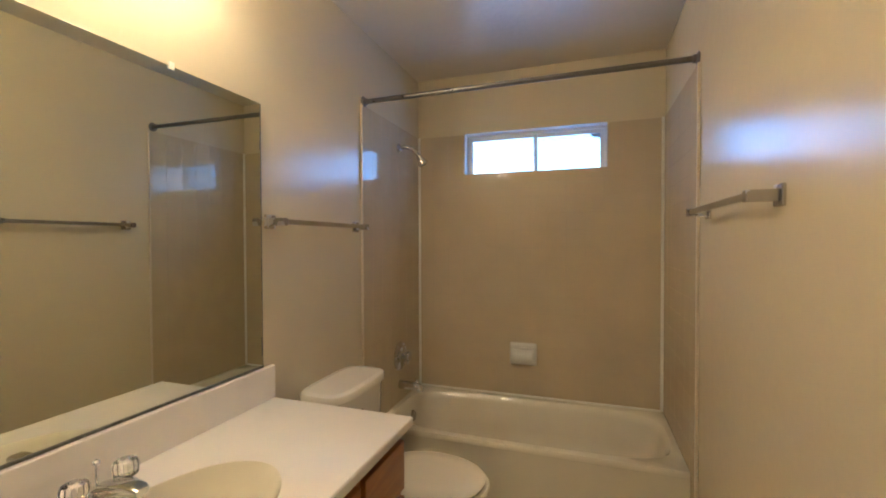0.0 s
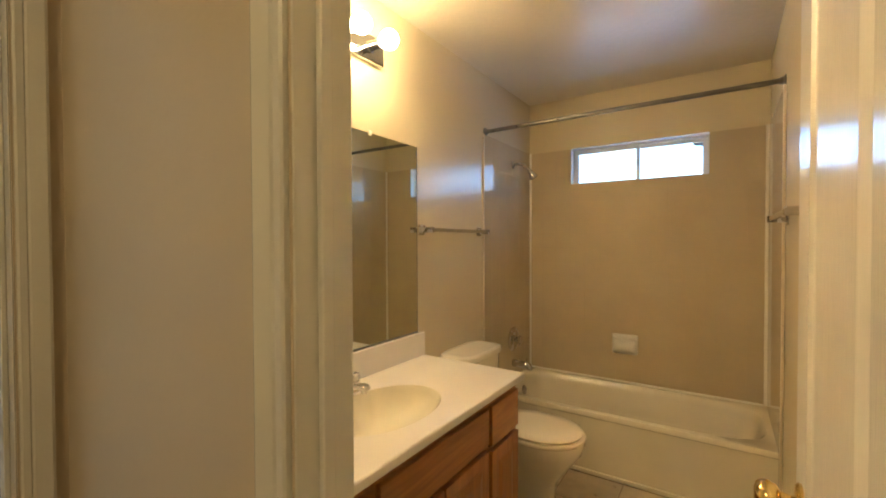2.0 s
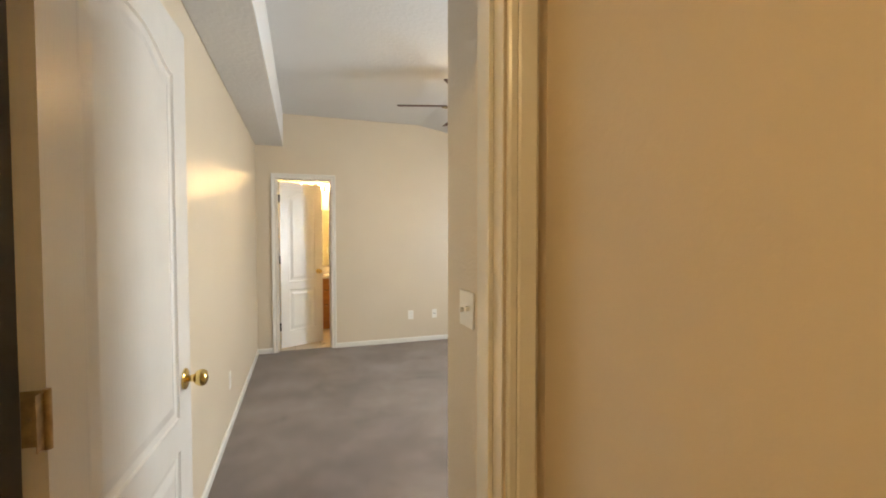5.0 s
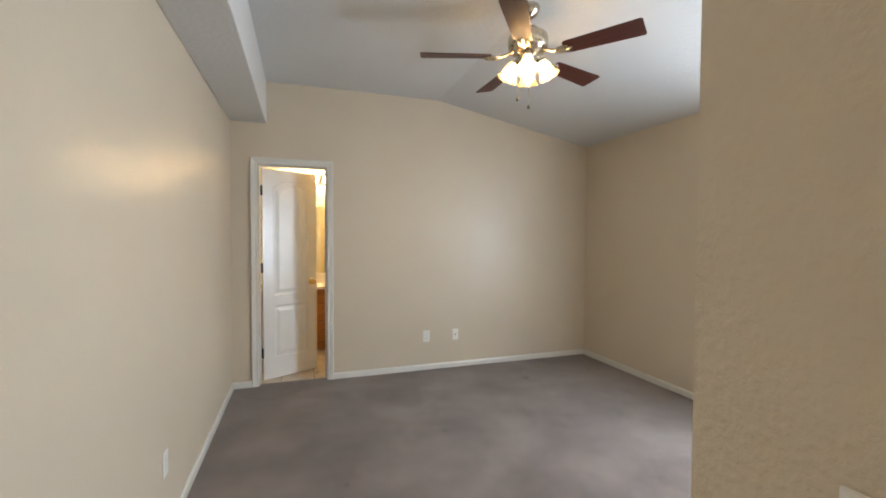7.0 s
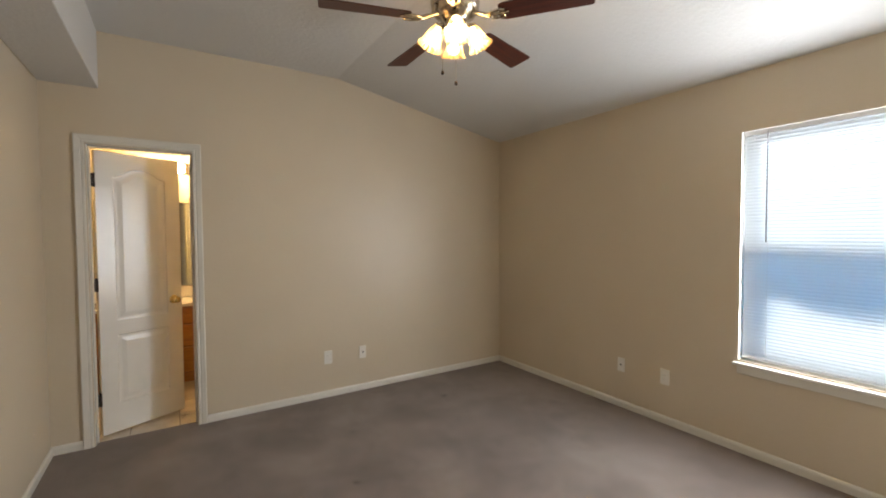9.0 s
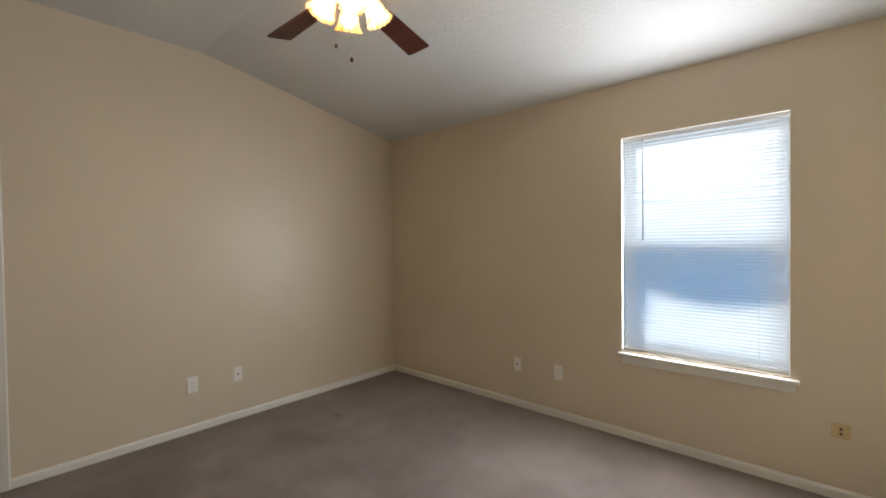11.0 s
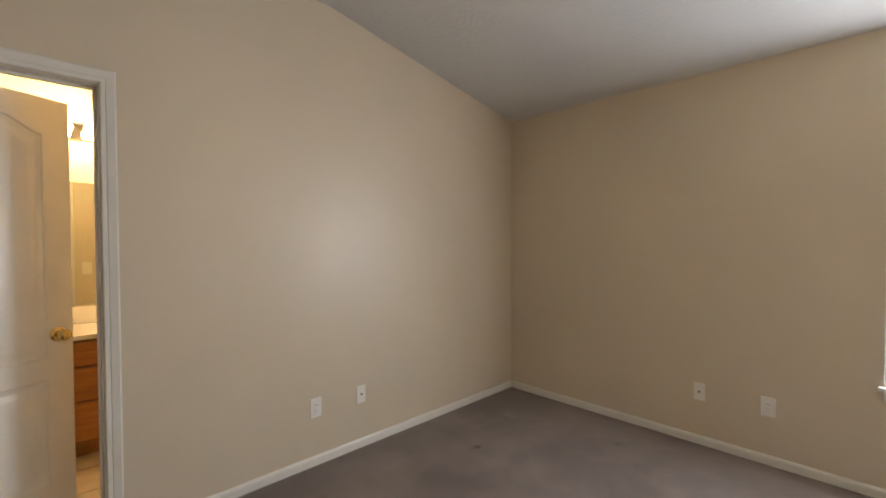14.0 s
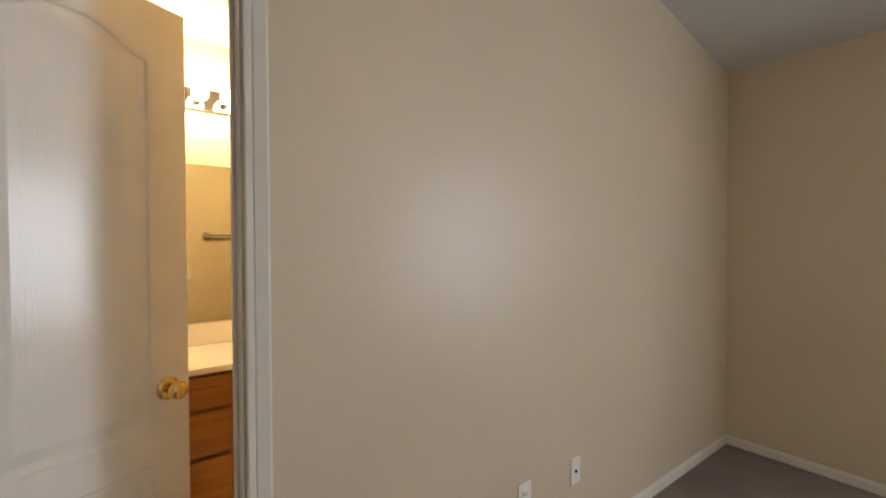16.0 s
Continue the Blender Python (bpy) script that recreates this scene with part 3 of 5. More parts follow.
def jambs(name, axis, w0, w1, a0, a1, top, stop):
    """The lining of a door opening, with its stop; a board at each side and the head."""
    root = thing(name, ((w0 + w1) / 2, (a0 + a1) / 2, 0) if axis == "x" else ((a0 + a1) / 2, (w0 + w1) / 2, 0), "white painted door frame with stop", "door frame", kind="structure")

    def b(u0, u1, z0, z1, p, q, bev=0.0015):
        return box_mesh(p, q, u0, u1, z0, z1, bev, 1) if axis == "x" else box_mesh(u0, u1, p, q, z0, z1, bev, 1)

    j = 0.004
    part("jamb", b(a0 + 0.0005, a0 + j, 0.0, top - j, w0 - 0.0005, w1 + 0.0005), TRIM, root)
    part("jamb", b(a1 - j, a1 - 0.0005, 0.0, top - j, w0 - 0.0005, w1 + 0.0005), TRIM, root)
    part("head", b(a0 + 0.0005, a1 - 0.0005, top - j + 0.0003, top - 0.0005, w0 - 0.0005, w1 + 0.0005), TRIM, root)
    s0, s1 = stop
    part("stop", b(a0 + j + 0.0003, a0 + j + 0.011, 0.0, top - j - 0.012, s0, s1), TRIM, root)
    part("stop", b(a1 - j - 0.011, a1 - j - 0.0003, 0.0, top - j - 0.012, s0, s1), TRIM, root)
    part("stop", b(a0 + j + 0.0003, a1 - j - 0.0003, top - j - 0.0115, top - j - 0.0003, s0, s1), TRIM, root)
    return root


jambs("door_frame_bathroom", "y", YH, YF, BD[0], BD[1], BD[2], (YH + 0.035, YF - 0.042))
casing("trim_bathroom_door_hall_side", "y", YH, -1, BD[0], BD[1], BD[2])
casing("trim_bathroom_door_inside", "y", YF, 1, BD[0], BD[1], BD[2])
jambs("door_frame_bedroom", "x", -TH, 0.0, RD[0], RD[1], RD[2], (-TH + 0.042, -0.035))
casing("trim_bedroom_door_hall_side", "x", 0.0, 1, RD[0], RD[1], RD[2])
casing("trim_bedroom_door_inside", "x", -TH, -1, RD[0], RD[1], RD[2])
jambs("door_frame_far_bathroom", "x", XF - TH, XF, ED[0], ED[1], ED[2], (XF - 0.06, XF - 0.048))
casing("trim_far_bathroom_door", "x", XF, 1, ED[0], ED[1], ED[2])
casing("trim_far_bathroom_door_inside", "x", XF - TH, -1, ED[0], ED[1], ED[2])

hung_door("door_bathroom", 0.53, 2.005, (1.411, YF + 0.021), 90.5, False, BRASS, OLD_BRASS, "white two-panel door standing open with a brass knob")
hung_door("door_bedroom", 0.745, 2.005, (-TH - 0.025, -0.888), 177.3, True, BRASS, OLD_BRASS, "white two-panel bedroom door open against the wall", (0.20, 1.068, 1.84))
hung_door("door_far_bathroom", 0.556, 2.005, (XF - TH - 0.006, -0.742), 117.5, True, BRASS, DARK_BRONZE, "white two-panel bathroom door standing ajar", (0.26, 1.07, 1.80))

# ---- bathroom ----
def angles_for(hx, hy, n):
    """Even angles that also meet the corners of a rectangle."""
    a = [2 * math.pi * k / n for k in range(n)]
    for c in (math.atan2(hy, hx), math.atan2(hy, -hx), math.atan2(-hy, -hx) + 2 * math.pi, math.atan2(-hy, hx) + 2 * math.pi):
        k = min(range(n), key=lambda i: abs(a[i] - c))
        a[k] = c
    return a


def ring(angles, cx, cy, hx, hy, z, p=2.0, wave=0.0, count=0):
    """A superellipse; p of 2 is an ellipse, 0 a true rectangle. Optional scallops."""
    pts = []
    for a in angles:
        c, s = math.cos(a), math.sin(a)
        if p == 0:
            r = min(hx / abs(c) if abs(c) > 1e-9 else 1e9, hy / abs(s) if abs(s) > 1e-9 else 1e9)
        else:
            r = (abs(c / hx) ** p + abs(s / hy) ** p) ** (-1 / p)
        r *= 1 + wave * abs(math.sin(a * count / 2))
        pts.append((cx + r * c, cy + r * s, z))
    return pts


def front_panel(name, x, y0, y1, z0, z1, parent, frame=True, out=1):
    """An oak door or drawer front on the plane x: a frame with a raised field, or a plain slab with eased edges."""
    d = 0.018
    body = part(name, box_mesh(min(x, x + out * d), max(x, x + out * d), y0, y1, z0, z1, 0.003, 2), OAK if frame else OAK_H, parent)
    if frame:
        w = 0.05
        bm = bmesh.new()
        xo = x + out * d
        prof = [(w, 0.0004), (w + 0.004, -0.0005), (w + 0.009, 0.0005), (w + 0.03, 0.0045), (w + 0.034, 0.0050)]
        loft(bm, [[(xo + out * e, a, b) for a, b in ((y0 + q, z0 + q), (y1 - q, z0 + q), (y1 - q, z1 - q), (y0 + q, z1 - q))] for q, e in prof], cap0=False, smooth=False)
        part("raised_field", bm, OAK, body)
        g = bmesh.new()
        for a0, a1, b0, b1 in ((y0 + w - 0.003, y1 - w + 0.003, z0 + w - 0.003, z0 + w), (y0 + w - 0.003, y1 - w + 0.003, z1 - w, z1 - w + 0.003),
                               (y0 + w - 0.003, y0 + w, z0 + w, z1 - w), (y1 - w, y1 - w + 0.003, z0 + w, z1 - w)):
            boxed(g, min(xo, xo + out * 0.0008), max(xo, xo + out * 0.0008), a0, a1, b0, b1)
        part("groove", g, OAK_H, body)
    return body


def vanity_cabinet(x0, x1, y0, y1, top, fronts, label):
    root = thing("vanity_cabinet", ((x0 + x1) / 2, (y0 + y1) / 2, 0.0), label, "cabinet", "oak vanity cabinets")
    part("carcass", box_mesh(x0 + 0.003, x1 - 0.019, y0 + 0.002, y1 - 0.0165, 0.09, top - 0.13, 0.002, 1), OAK, root)
    part("side_panel", box_mesh(x0 + 0.003, x1 - 0.019, y1 - 0.016, y1, 0.09, top, 0.002, 1), OAK, root)
    part("toe_kick", box_mesh(x0 + 0.003, x1 - 0.075, y0 + 0.002, y1 - 0.01, 0.0, 0.0895), OAK_H, root)
    part("face_frame", box_mesh(x1 - 0.0188, x1, y0 + 0.002, y1, 0.09, top, 0.002, 1), OAK, root)
    for kind, a0, a1, z0, z1 in fronts:
        # dark strip on the face frame, painted shade below each front
        part("painted_shade", box_mesh(x1 + 0.0002, x1 + 0.004, a0 + 0.002, a1 - 0.002, z0 - 0.006, z0 + 0.004), GAP_SHADE, root)
        front_panel("drawer_front" if kind == "d" else "cabinet_door", x1 + 0.0005, a0, a1, z0, z1, root, kind == "c")
    return root


vanity_cabinet(0.0, 0.527, YF, 1.335, 0.752, [
    ("d", 1.072, 1.322, 0.558, 0.715), ("c", 1.072, 1.322, 0.125, 0.535),
    ("d", 0.430, 1.048, 0.575, 0.715), ("c", 0.430, 0.735, 0.125, 0.552), ("c", 0.743, 1.048, 0.125, 0.552),
    ("d", 0.060, 0.405, 0.558, 0.715), ("d", 0.060, 0.405, 0.345, 0.545), ("d", 0.060, 0.405, 0.125, 0.332)],
    "honey oak vanity cabinet with raised-panel doors and drawer fronts")


def vanity_top(x0, x1, y0, y1, z, bx, by, ra, rb, label, out=1):
    """A cultured-marble top with a moulded oval shell basin and a backsplash; x0 is the wall side."""
    root = thing("vanity_countertop", ((x0 + x1) / 2, (y0 + y1) / 2, z - 0.03), label, "countertop", "vanity tops")
    cx, cy, hx, hy = (x0 + x1) / 2, (y0 + y1) / 2, abs(x1 - x0) / 2, (y1 - y0) / 2
    n = 72
    ang = [2 * math.pi * k / n for k in range(n)]

    def edge(a):
        c, s = math.cos(a), math.sin(a)
        r = min(((cx + hx - bx) if c > 0 else (bx - cx + hx)) / max(abs(c), 1e-9), ((cy + hy - by) if s > 0 else (by - cy + hy)) / max(abs(s), 1e-9))
        return bx + r * c, by + r * s

    for qx, qy in ((cx + hx, cy + hy), (cx - hx, cy + hy), (cx - hx, cy - hy), (cx + hx, cy - hy)):
        c = math.atan2(qy - by, qx - bx) % (2 * math.pi)
        k = min(range(n), key=lambda i: abs(ang[i] - c))
        ang[k] = c
    flat = [edge(a) for a in ang]
    inn = [(cx + (px - cx) * (1 - 0.004 / hx), cy + (py - cy) * (1 - 0.004 / hy)) for px, py in flat]
    rim = ring(ang, bx, by, rb * 1.02, ra * 1.02, z)
    bm = bmesh.new()
    loft(bm, [[(px, py, z - 0.028) for px, py in inn], [(px, py, z - 0.028) for px, py in flat], [(px, py, z - 0.004) for px, py in flat],
              [(px, py, z) for px, py in inn], rim], cap0=False, cap1=False, smooth=False)
    part("slab", bm, MARBLE, root)
    bm = bmesh.new()
    rings = []
    for f, d, wv in ((1.02, 0.0, 0.0), (0.995, 0.004, 0.014), (0.95, 0.020, 0.038), (0.87, 0.055, 0.048), (0.74, 0.090, 0.036), (0.52, 0.115, 0.014), (0.30, 0.126, 0.0), (0.11, 0.130, 0.0)):
        rings.append(ring(ang, bx - out * 0.05 * (1 - f), by, rb * f, ra * f, z - d, 2.0, wv, 10))
    loft(bm, rings, cap0=False, cap1=True)
    bs = part("basin", bm, BASIN, root, "moulded cream oval shell basin")
    dx = bx - out * 0.05 * 0.9
    part("drain", lathe(bmesh.new(), [(0.030, -0.001), (0.030, 0.002), (0.022, 0.003), (0.020, 0.0005)], Matrix.Translation((dx, by, z - 0.129)), 24), CHROME, bs, "chrome drain flange")
    part("drain_stopper", lathe(bmesh.new(), [(0.016, -0.004), (0.017, 0.003), (0.010, 0.006)], Matrix.Translation((dx, by, z - 0.129)), 20), STEEL, bs)
    part("overflow_slot", box_mesh(bx + out * rb * 0.905 - 0.003, bx + out * rb * 0.905 + 0.003, by - 0.016, by + 0.016, z - 0.047, z - 0.040), SLOT, bs)
    part("backsplash", box_mesh(min(x0, x0 + out * 0.02) + 0.0006, max(x0, x0 + out * 0.02), y0, y1, z + 0.0005, z + 0.12, 0.004, 2), MARBLE, root)
    return root


vanity_top(0.0, 0.563, YF + 0.001, 1.350, 0.781, 0.305, 0.715, 0.245, 0.168, "white cultured-marble vanity top with cream oval basin")


def faucet(x, y, z, out=1, label="chrome centerset faucet with clear acrylic handles"):
    root = thing("faucet", (x, y, z), label, "faucet", "vanity faucets")
    ang = [2 * math.pi * k / 28 for k in range(28)]
    part("base_plate", loft(bmesh.new(), [ring(ang, x, y, 0.028, 0.080, z + 0.0006, 4), ring(ang, x, y, 0.028, 0.080, z + 0.012, 4), ring(ang, x, y, 0.022, 0.072, z + 0.020, 4)]), CHROME, root)
    sections = [(-0.024, 0.020, 0.019, 0.006), (-0.014, 0.027, 0.027, 0.012), (0.020, 0.026, 0.036, 0.015), (0.055, 0.022, 0.045, 0.013), (0.095, 0.0195, 0.051, 0.011), (0.116, 0.018, 0.051, 0.010), (0.126, 0.014, 0.049, 0.007)]
    sq = [math.copysign(abs(math.cos(a)) ** 0.55, math.cos(a)) for a in ang], [math.copysign(abs(math.sin(a)) ** 0.55, math.sin(a)) for a in ang]
    spout = part("spout", loft(bmesh.new(), [[(x + out * dx, y + hw * c, z + zc + hh * q) for c, q in zip(*sq)] for dx, hw, zc, hh in sections]), CHROME, root)
    part("aerator", lathe(bmesh.new(), [(0.0105, -0.014), (0.0115, -0.010), (0.0115, 0.0)], Matrix.Translation((x + out * 0.108, y, z + 0.042)), 18), CHROME, spout)
    for s in (-1, 1):
        stem = part("valve_stem", lathe(bmesh.new(), [(0.018, 0.018), (0.016, 0.026), (0.008, 0.030), (0.008, 0.040)], Matrix.Translation((x, y + s * 0.051, z)), 18), CHROME, root)
        bm = bmesh.new()
        hx_ring = [2 * math.pi * k / 24 for k in range(24)]
        loft(bm, [ring(hx_ring, x, y + s * 0.051, r, r, z + h, 2.0, w, 12) for r, h, w in ((0.013, 0.030, 0), (0.022, 0.036, 0.10), (0.0245, 0.058, 0.14), (0.021, 0.070, 0.10), (0.011, 0.073, 0))])
        part("handle", bm, CRYSTAL, stem, "clear faceted acrylic handle")
        part("handle_cap", lathe(bmesh.new(), [(0.008, 0.0732), (0.007, 0.0752)], Matrix.Translation((x, y + s * 0.051, z)), 14), CHROME, stem)
    lift = part("lift_rod", rod(bmesh.new(), (x - out * 0.017, y, z + 0.015), (x - out * 0.017, y, z + 0.080), 0.0026, seg=10), CHROME, root)
    part("lift_knob", lathe(bmesh.new(), [(0.003, 0.078), (0.0075, 0.083), (0.0075, 0.088), (0.003, 0.092)], Matrix.Translation((x - out * 0.017, y, z)), 14), CHROME, lift)
    return root


faucet(0.098, 0.715, 0.781)


def wall_mirror(x, y0, y1, z0, z1, out=1, clips=(), worn=True):
    root = thing("wall_mirror", (x, (y0 + y1) / 2, z0), "large frameless wall mirror with worn edges above the vanity", "mirror", "vanity mirrors")
    part("mirror_glass", box_mesh(min(x + out * 0.001, x + out * 0.006), max(x + out * 0.001, x + out * 0.006), y0, y1, z0, z1, 0.0012, 1), MIRROR, root)
    if worn:
        rng = random.Random(4)
        bm = bmesh.new()
        z = z0
        while z < z1:
            h = rng.uniform(0.02, 0.09)
            w = rng.choice((0.002, 0.003, 0.0045, 0.007))
            boxed(bm, x + out * 0.0060, x + out * 0.0066, y1 - w - 0.001, y1 - 0.001, z + 0.002, min(z + h, z1 - 0.002))
            z += h
        part("worn_silvering", bm, EDGE_DARK, root, "dark corroded silvering along the edge")
        part("bottom_channel", box_mesh(x + out * 0.0005, x + out * 0.009, y0, y1, z0 - 0.002, z0 + 0.006, 0.001, 1), EDGE_DARK, root)
    for cy in clips:
        part("mirror_clip", box_mesh(min(x + out * 0.0062, x + out * 0.010), max(x + out * 0.0062, x + out * 0.010), cy - 0.009, cy + 0.009, z1 - 0.012, z1 + 0.010, 0.002, 2), PLASTIC, root, "clear plastic mirror clip")
    return root


wall_mirror(0.0, 0.06, 1.304, 0.904, 1.838, 1, (0.965, 0.36))


def vanity_light(x, ys, z, out, material, y0, y1, label):
    root = thing("vanity_light", (x, (y0 + y1) / 2, z), label, "wall light", "vanity strip lights")
    part("back_plate", box_mesh(min(x + out * 0.0008, x + out * 0.026), max(x + out * 0.0008, x + out * 0.026), y0, y1, z - 0.058, z + 0.058, 0.006, 3), CHROME, root, "mirror-bright chrome back plate")
    for y in ys:
        m = Matrix.Translation((x + out * 0.026, y, z)) @ Matrix.Rotation(radians(90 * out), 4, "Y")
        s = part("socket", lathe(bmesh.new(), [(0.026, 0.0), (0.026, 0.006), (0.020, 0.010), (0.020, 0.066), (0.022, 0.070)], m, 20), CHROME, root)
        prof = [(0.014, 0.066), (0.016, 0.074)] + [(0.040 * math.sin(a), 0.112 - 0.040 * math.cos(a)) for a in [math.pi * (0.14 + 0.85 * k / 11) for k in range(12)]]
        part("globe_bulb", lathe(bmesh.new(), prof, m, 24), material, s, "lit round globe bulb")
    return root


vanity_light(0.0, (0.464, 0.624, 0.784, 0.944), 2.197, 1, GLOBE, 0.372, 1.038, "chrome strip light with lit globe bulbs above the mirror")


def towel_bar(x, y0, y1, z, out, label):
    root = thing("towel_bar", (x, (y0 + y1) / 2, z), label, "towel bar", "bathroom towel bars")
    for y in (y0, y1):
        p = part("post", box_mesh(min(x + out * 0.0008, x + out * 0.010), max(x + out * 0.0008, x + out * 0.010), y - 0.026, y + 0.026, z - 0.026, z + 0.026, 0.003, 2), STEEL, root)
        part("arm", box_mesh(min(x + out * 0.010, x + out * 0.075), max(x + out * 0.010, x + out * 0.075), y - 0.014, y + 0.014, z - 0.014, z + 0.014, 0.003, 2), STEEL, p)
    part("bar", box_mesh(min(x + out * 0.053, x + out * 0.072), max(x + out * 0.053, x + out * 0.072), y0 + 0.0145, y1 - 0.0145, z - 0.0095, z + 0.0095, 0.002, 1), CHROME, root)
    return root


towel_bar(0.0, 1.345, 1.945, 1.422, 1, "square chrome towel bar on the wall above the toilet")
towel_bar(BW, 1.262, 1.862, 1.452, -1, "square chrome towel bar on the wall opposite the vanity")


def toilet(cy):
    root = thing("toilet", (0.35, cy, 0.0), "bisque two-piece toilet with closed cream lid", "toilet")
    n = 40
    ang = [2 * math.pi * k / n for k in range(n)]
    part("pedestal", loft(bmesh.new(), [ring(ang, cx, cy, hx, hy, z, p) for cx, hx, hy, z, p in (
        (0.385, 0.215, 0.115, 0.0005, 3), (0.385, 0.213, 0.113, 0.03, 3), (0.39, 0.20, 0.098, 0.07, 2.6), (0.41, 0.20, 0.10, 0.16, 2.4), (0.45, 0.225, 0.135, 0.25, 2.2),
        (0.475, 0.25, 0.170, 0.32, 2.2), (0.485, 0.255, 0.180, 0.365, 2.2), (0.485, 0.252, 0.178, 0.385, 2.2))]), PORCELAIN, root)
    part("bolt_cap", lathe(bmesh.new(), [(0.016, 0.0), (0.015, 0.012), (0.007, 0.020)], Matrix.Translation((0.40, cy + 0.125, 0.0)), 14), PORCELAIN, root)
    part("bolt_cap", lathe(bmesh.new(), [(0.016, 0.0), (0.015, 0.012), (0.007, 0.020)], Matrix.Translation((0.40, cy - 0.125, 0.0)), 14), PORCELAIN, root)
    part("seat", loft(bmesh.new(), [ring(ang, 0.50, cy, a, b, z, 2.15) for a, b, z in ((0.236, 0.182, 0.3855), (0.243, 0.188, 0.391), (0.243, 0.188, 0.400), (0.238, 0.183, 0.4045))]), SEAT, root)
    lid = part("seat_lid", loft(bmesh.new(), [ring(ang, 0.50, cy, a, b, z, 2.15) for a, b, z in ((0.222, 0.168, 0.4055), (0.226, 0.172, 0.411), (0.228, 0.174, 0.418), (0.220, 0.166, 0.4245), (0.15, 0.11, 0.4275), (0.02, 0.02, 0.4282))]), SEAT, root)
    for s in (-1, 1):
        part("lid_hinge", rod(bmesh.new(), (0.262, cy + s * 0.06, 0.412), (0.262, cy + s * 0.10, 0.412), 0.012, seg=14), SEAT, lid)
    part("tank", loft(bmesh.new(), [ring(ang, 0.118, cy, a, b, z, 5) for a, b, z in ((0.085, 0.185, 0.386), (0.093, 0.186, 0.42), (0.100, 0.198, 0.70), (0.101, 0.200, 0.724))]), PORCELAIN, root)
    part("tank_lid", loft(bmesh.new(), [ring(ang, 0.122, cy, a, b, z, 4.2) for a, b, z in ((0.106, 0.207, 0.7245), (0.114, 0.212, 0.730), (0.114, 0.212, 0.748), (0.108, 0.206, 0.757), (0.085, 0.18, 0.7605))]), PORCELAIN, root)
    fl = part("flush_lever", rod(bmesh.new(), (0.217, cy - 0.14, 0.675), (0.232, cy - 0.14, 0.675), 0.010, seg=14), CHROME, root)
    part("lever_arm", tube(bmesh.new(), [(0.230, cy - 0.14, 0.675), (0.238, cy - 0.11, 0.671), (0.240, cy - 0.065, 0.668)], [0.006, 0.006, 0.007], 10), CHROME, fl)
    return root


toilet(1.655)


def bathtub(y0, y1, z):
    root = thing("bathtub", (BW / 2, (y0 + y1) / 2, 0.0), "bisque enamelled alcove bathtub with a plain apron", "bathtub")
    cx, cy, hx, hy = BW / 2, (y0 + y1) / 2, BW / 2 - 0.002, (y1 - y0) / 2 - 0.001
    ang = angles_for(hx, hy, 96)
    bm = bmesh.new()
    inset = (hy - 0.012) / hy
    rings = [[(px, cy + (py - cy) * inset, h) for px, py, _ in ring(ang, cx, cy, hx, hy, h, 0)] for h in (0.0005, z - 0.035)] + [ring(ang, cx, cy, hx, hy, z - 0.028, 0),
             ring(ang, cx, cy, hx, hy, z - 0.006, 0), ring(ang, cx, cy, hx - 0.005, hy - 0.005, z, 0)]
    for f, g, d, p in ((0.032, 0.040, 0.0, 4.4), (0.040, 0.048, 0.008, 4.3), (0.054, 0.060, 0.04, 4.2), (0.11, 0.10, 0.17, 5), (0.15, 0.125, 0.27, 4.5), (0.21, 0.165, 0.305, 4), (0.35, 0.26, 0.312, 3)):
        rings.append(ring(ang, cx + (0.02 if d > 0.1 else 0.0), cy, hx - f, hy - g, z - d, p))
    part("tub_shell", loft(bm, rings, cap0=False), TUB, root)
    part("apron_foot", box_mesh(0.003, BW - 0.003, y0 - 0.002, y0 + 0.012, 0.0005, 0.022, 0.003, 2), TUB, root)
    part("overflow_plate", lathe(bmesh.new(), [(0.034, 0.0), (0.034, 0.004), (0.027, 0.010), (0.010, 0.012)], Matrix.Translation((0.093, cy + 0.01, z - 0.075)) @ Matrix.Rotation(radians(82), 4, "Y"), 24), STEEL, root, "round chrome overflow plate")
    part("tub_drain", lathe(bmesh.new(), [(0.034, 0.0), (0.034, 0.003), (0.026, 0.004), (0.010, 0.002)], Matrix.Translation((0.40, cy, z - 0.3118)), 20), CHROME, root)
    return root


bathtub(2.110, YB - 0.012, 0.362)

# shower fittings
YV = 2.452
r = thing("shower_fixture", (0.01, YV, 1.918), "chrome shower head on a bent arm", "shower head")
part("flange", lathe(bmesh.new(), [(0.030, 0.0), (0.030, 0.003), (0.020, 0.012), (0.011, 0.014)], Matrix.Translation((0.0105, YV, 1.918)) @ Matrix.Rotation(radians(90), 4, "Y"), 22), CHROME, r)
part("arm", tube(bmesh.new(), [(0.015, YV, 1.918), (0.05, YV, 1.922), (0.085, YV + 0.012, 1.915), (0.110, YV + 0.030, 1.893), (0.125, YV + 0.045, 1.868)], [0.0115] * 5, 14), STEEL, r)
hd = part("head", lathe(bmesh.new(), [(0.013, 0.0), (0.019, 0.008), (0.019, 0.020), (0.026, 0.034), (0.032, 0.050), (0.032, 0.060), (0.027, 0.062)], towards((0.121, YV + 0.041, 1.874), (0.150, YV + 0.072, 1.812)), 26), CHROME, r)
part("spray_face", lathe(bmesh.new(), [(0.027, 0.0622), (0.025, 0.0645)], towards((0.121, YV + 0.041, 1.874), (0.150, YV + 0.072, 1.812)), 22), SLOT, hd)

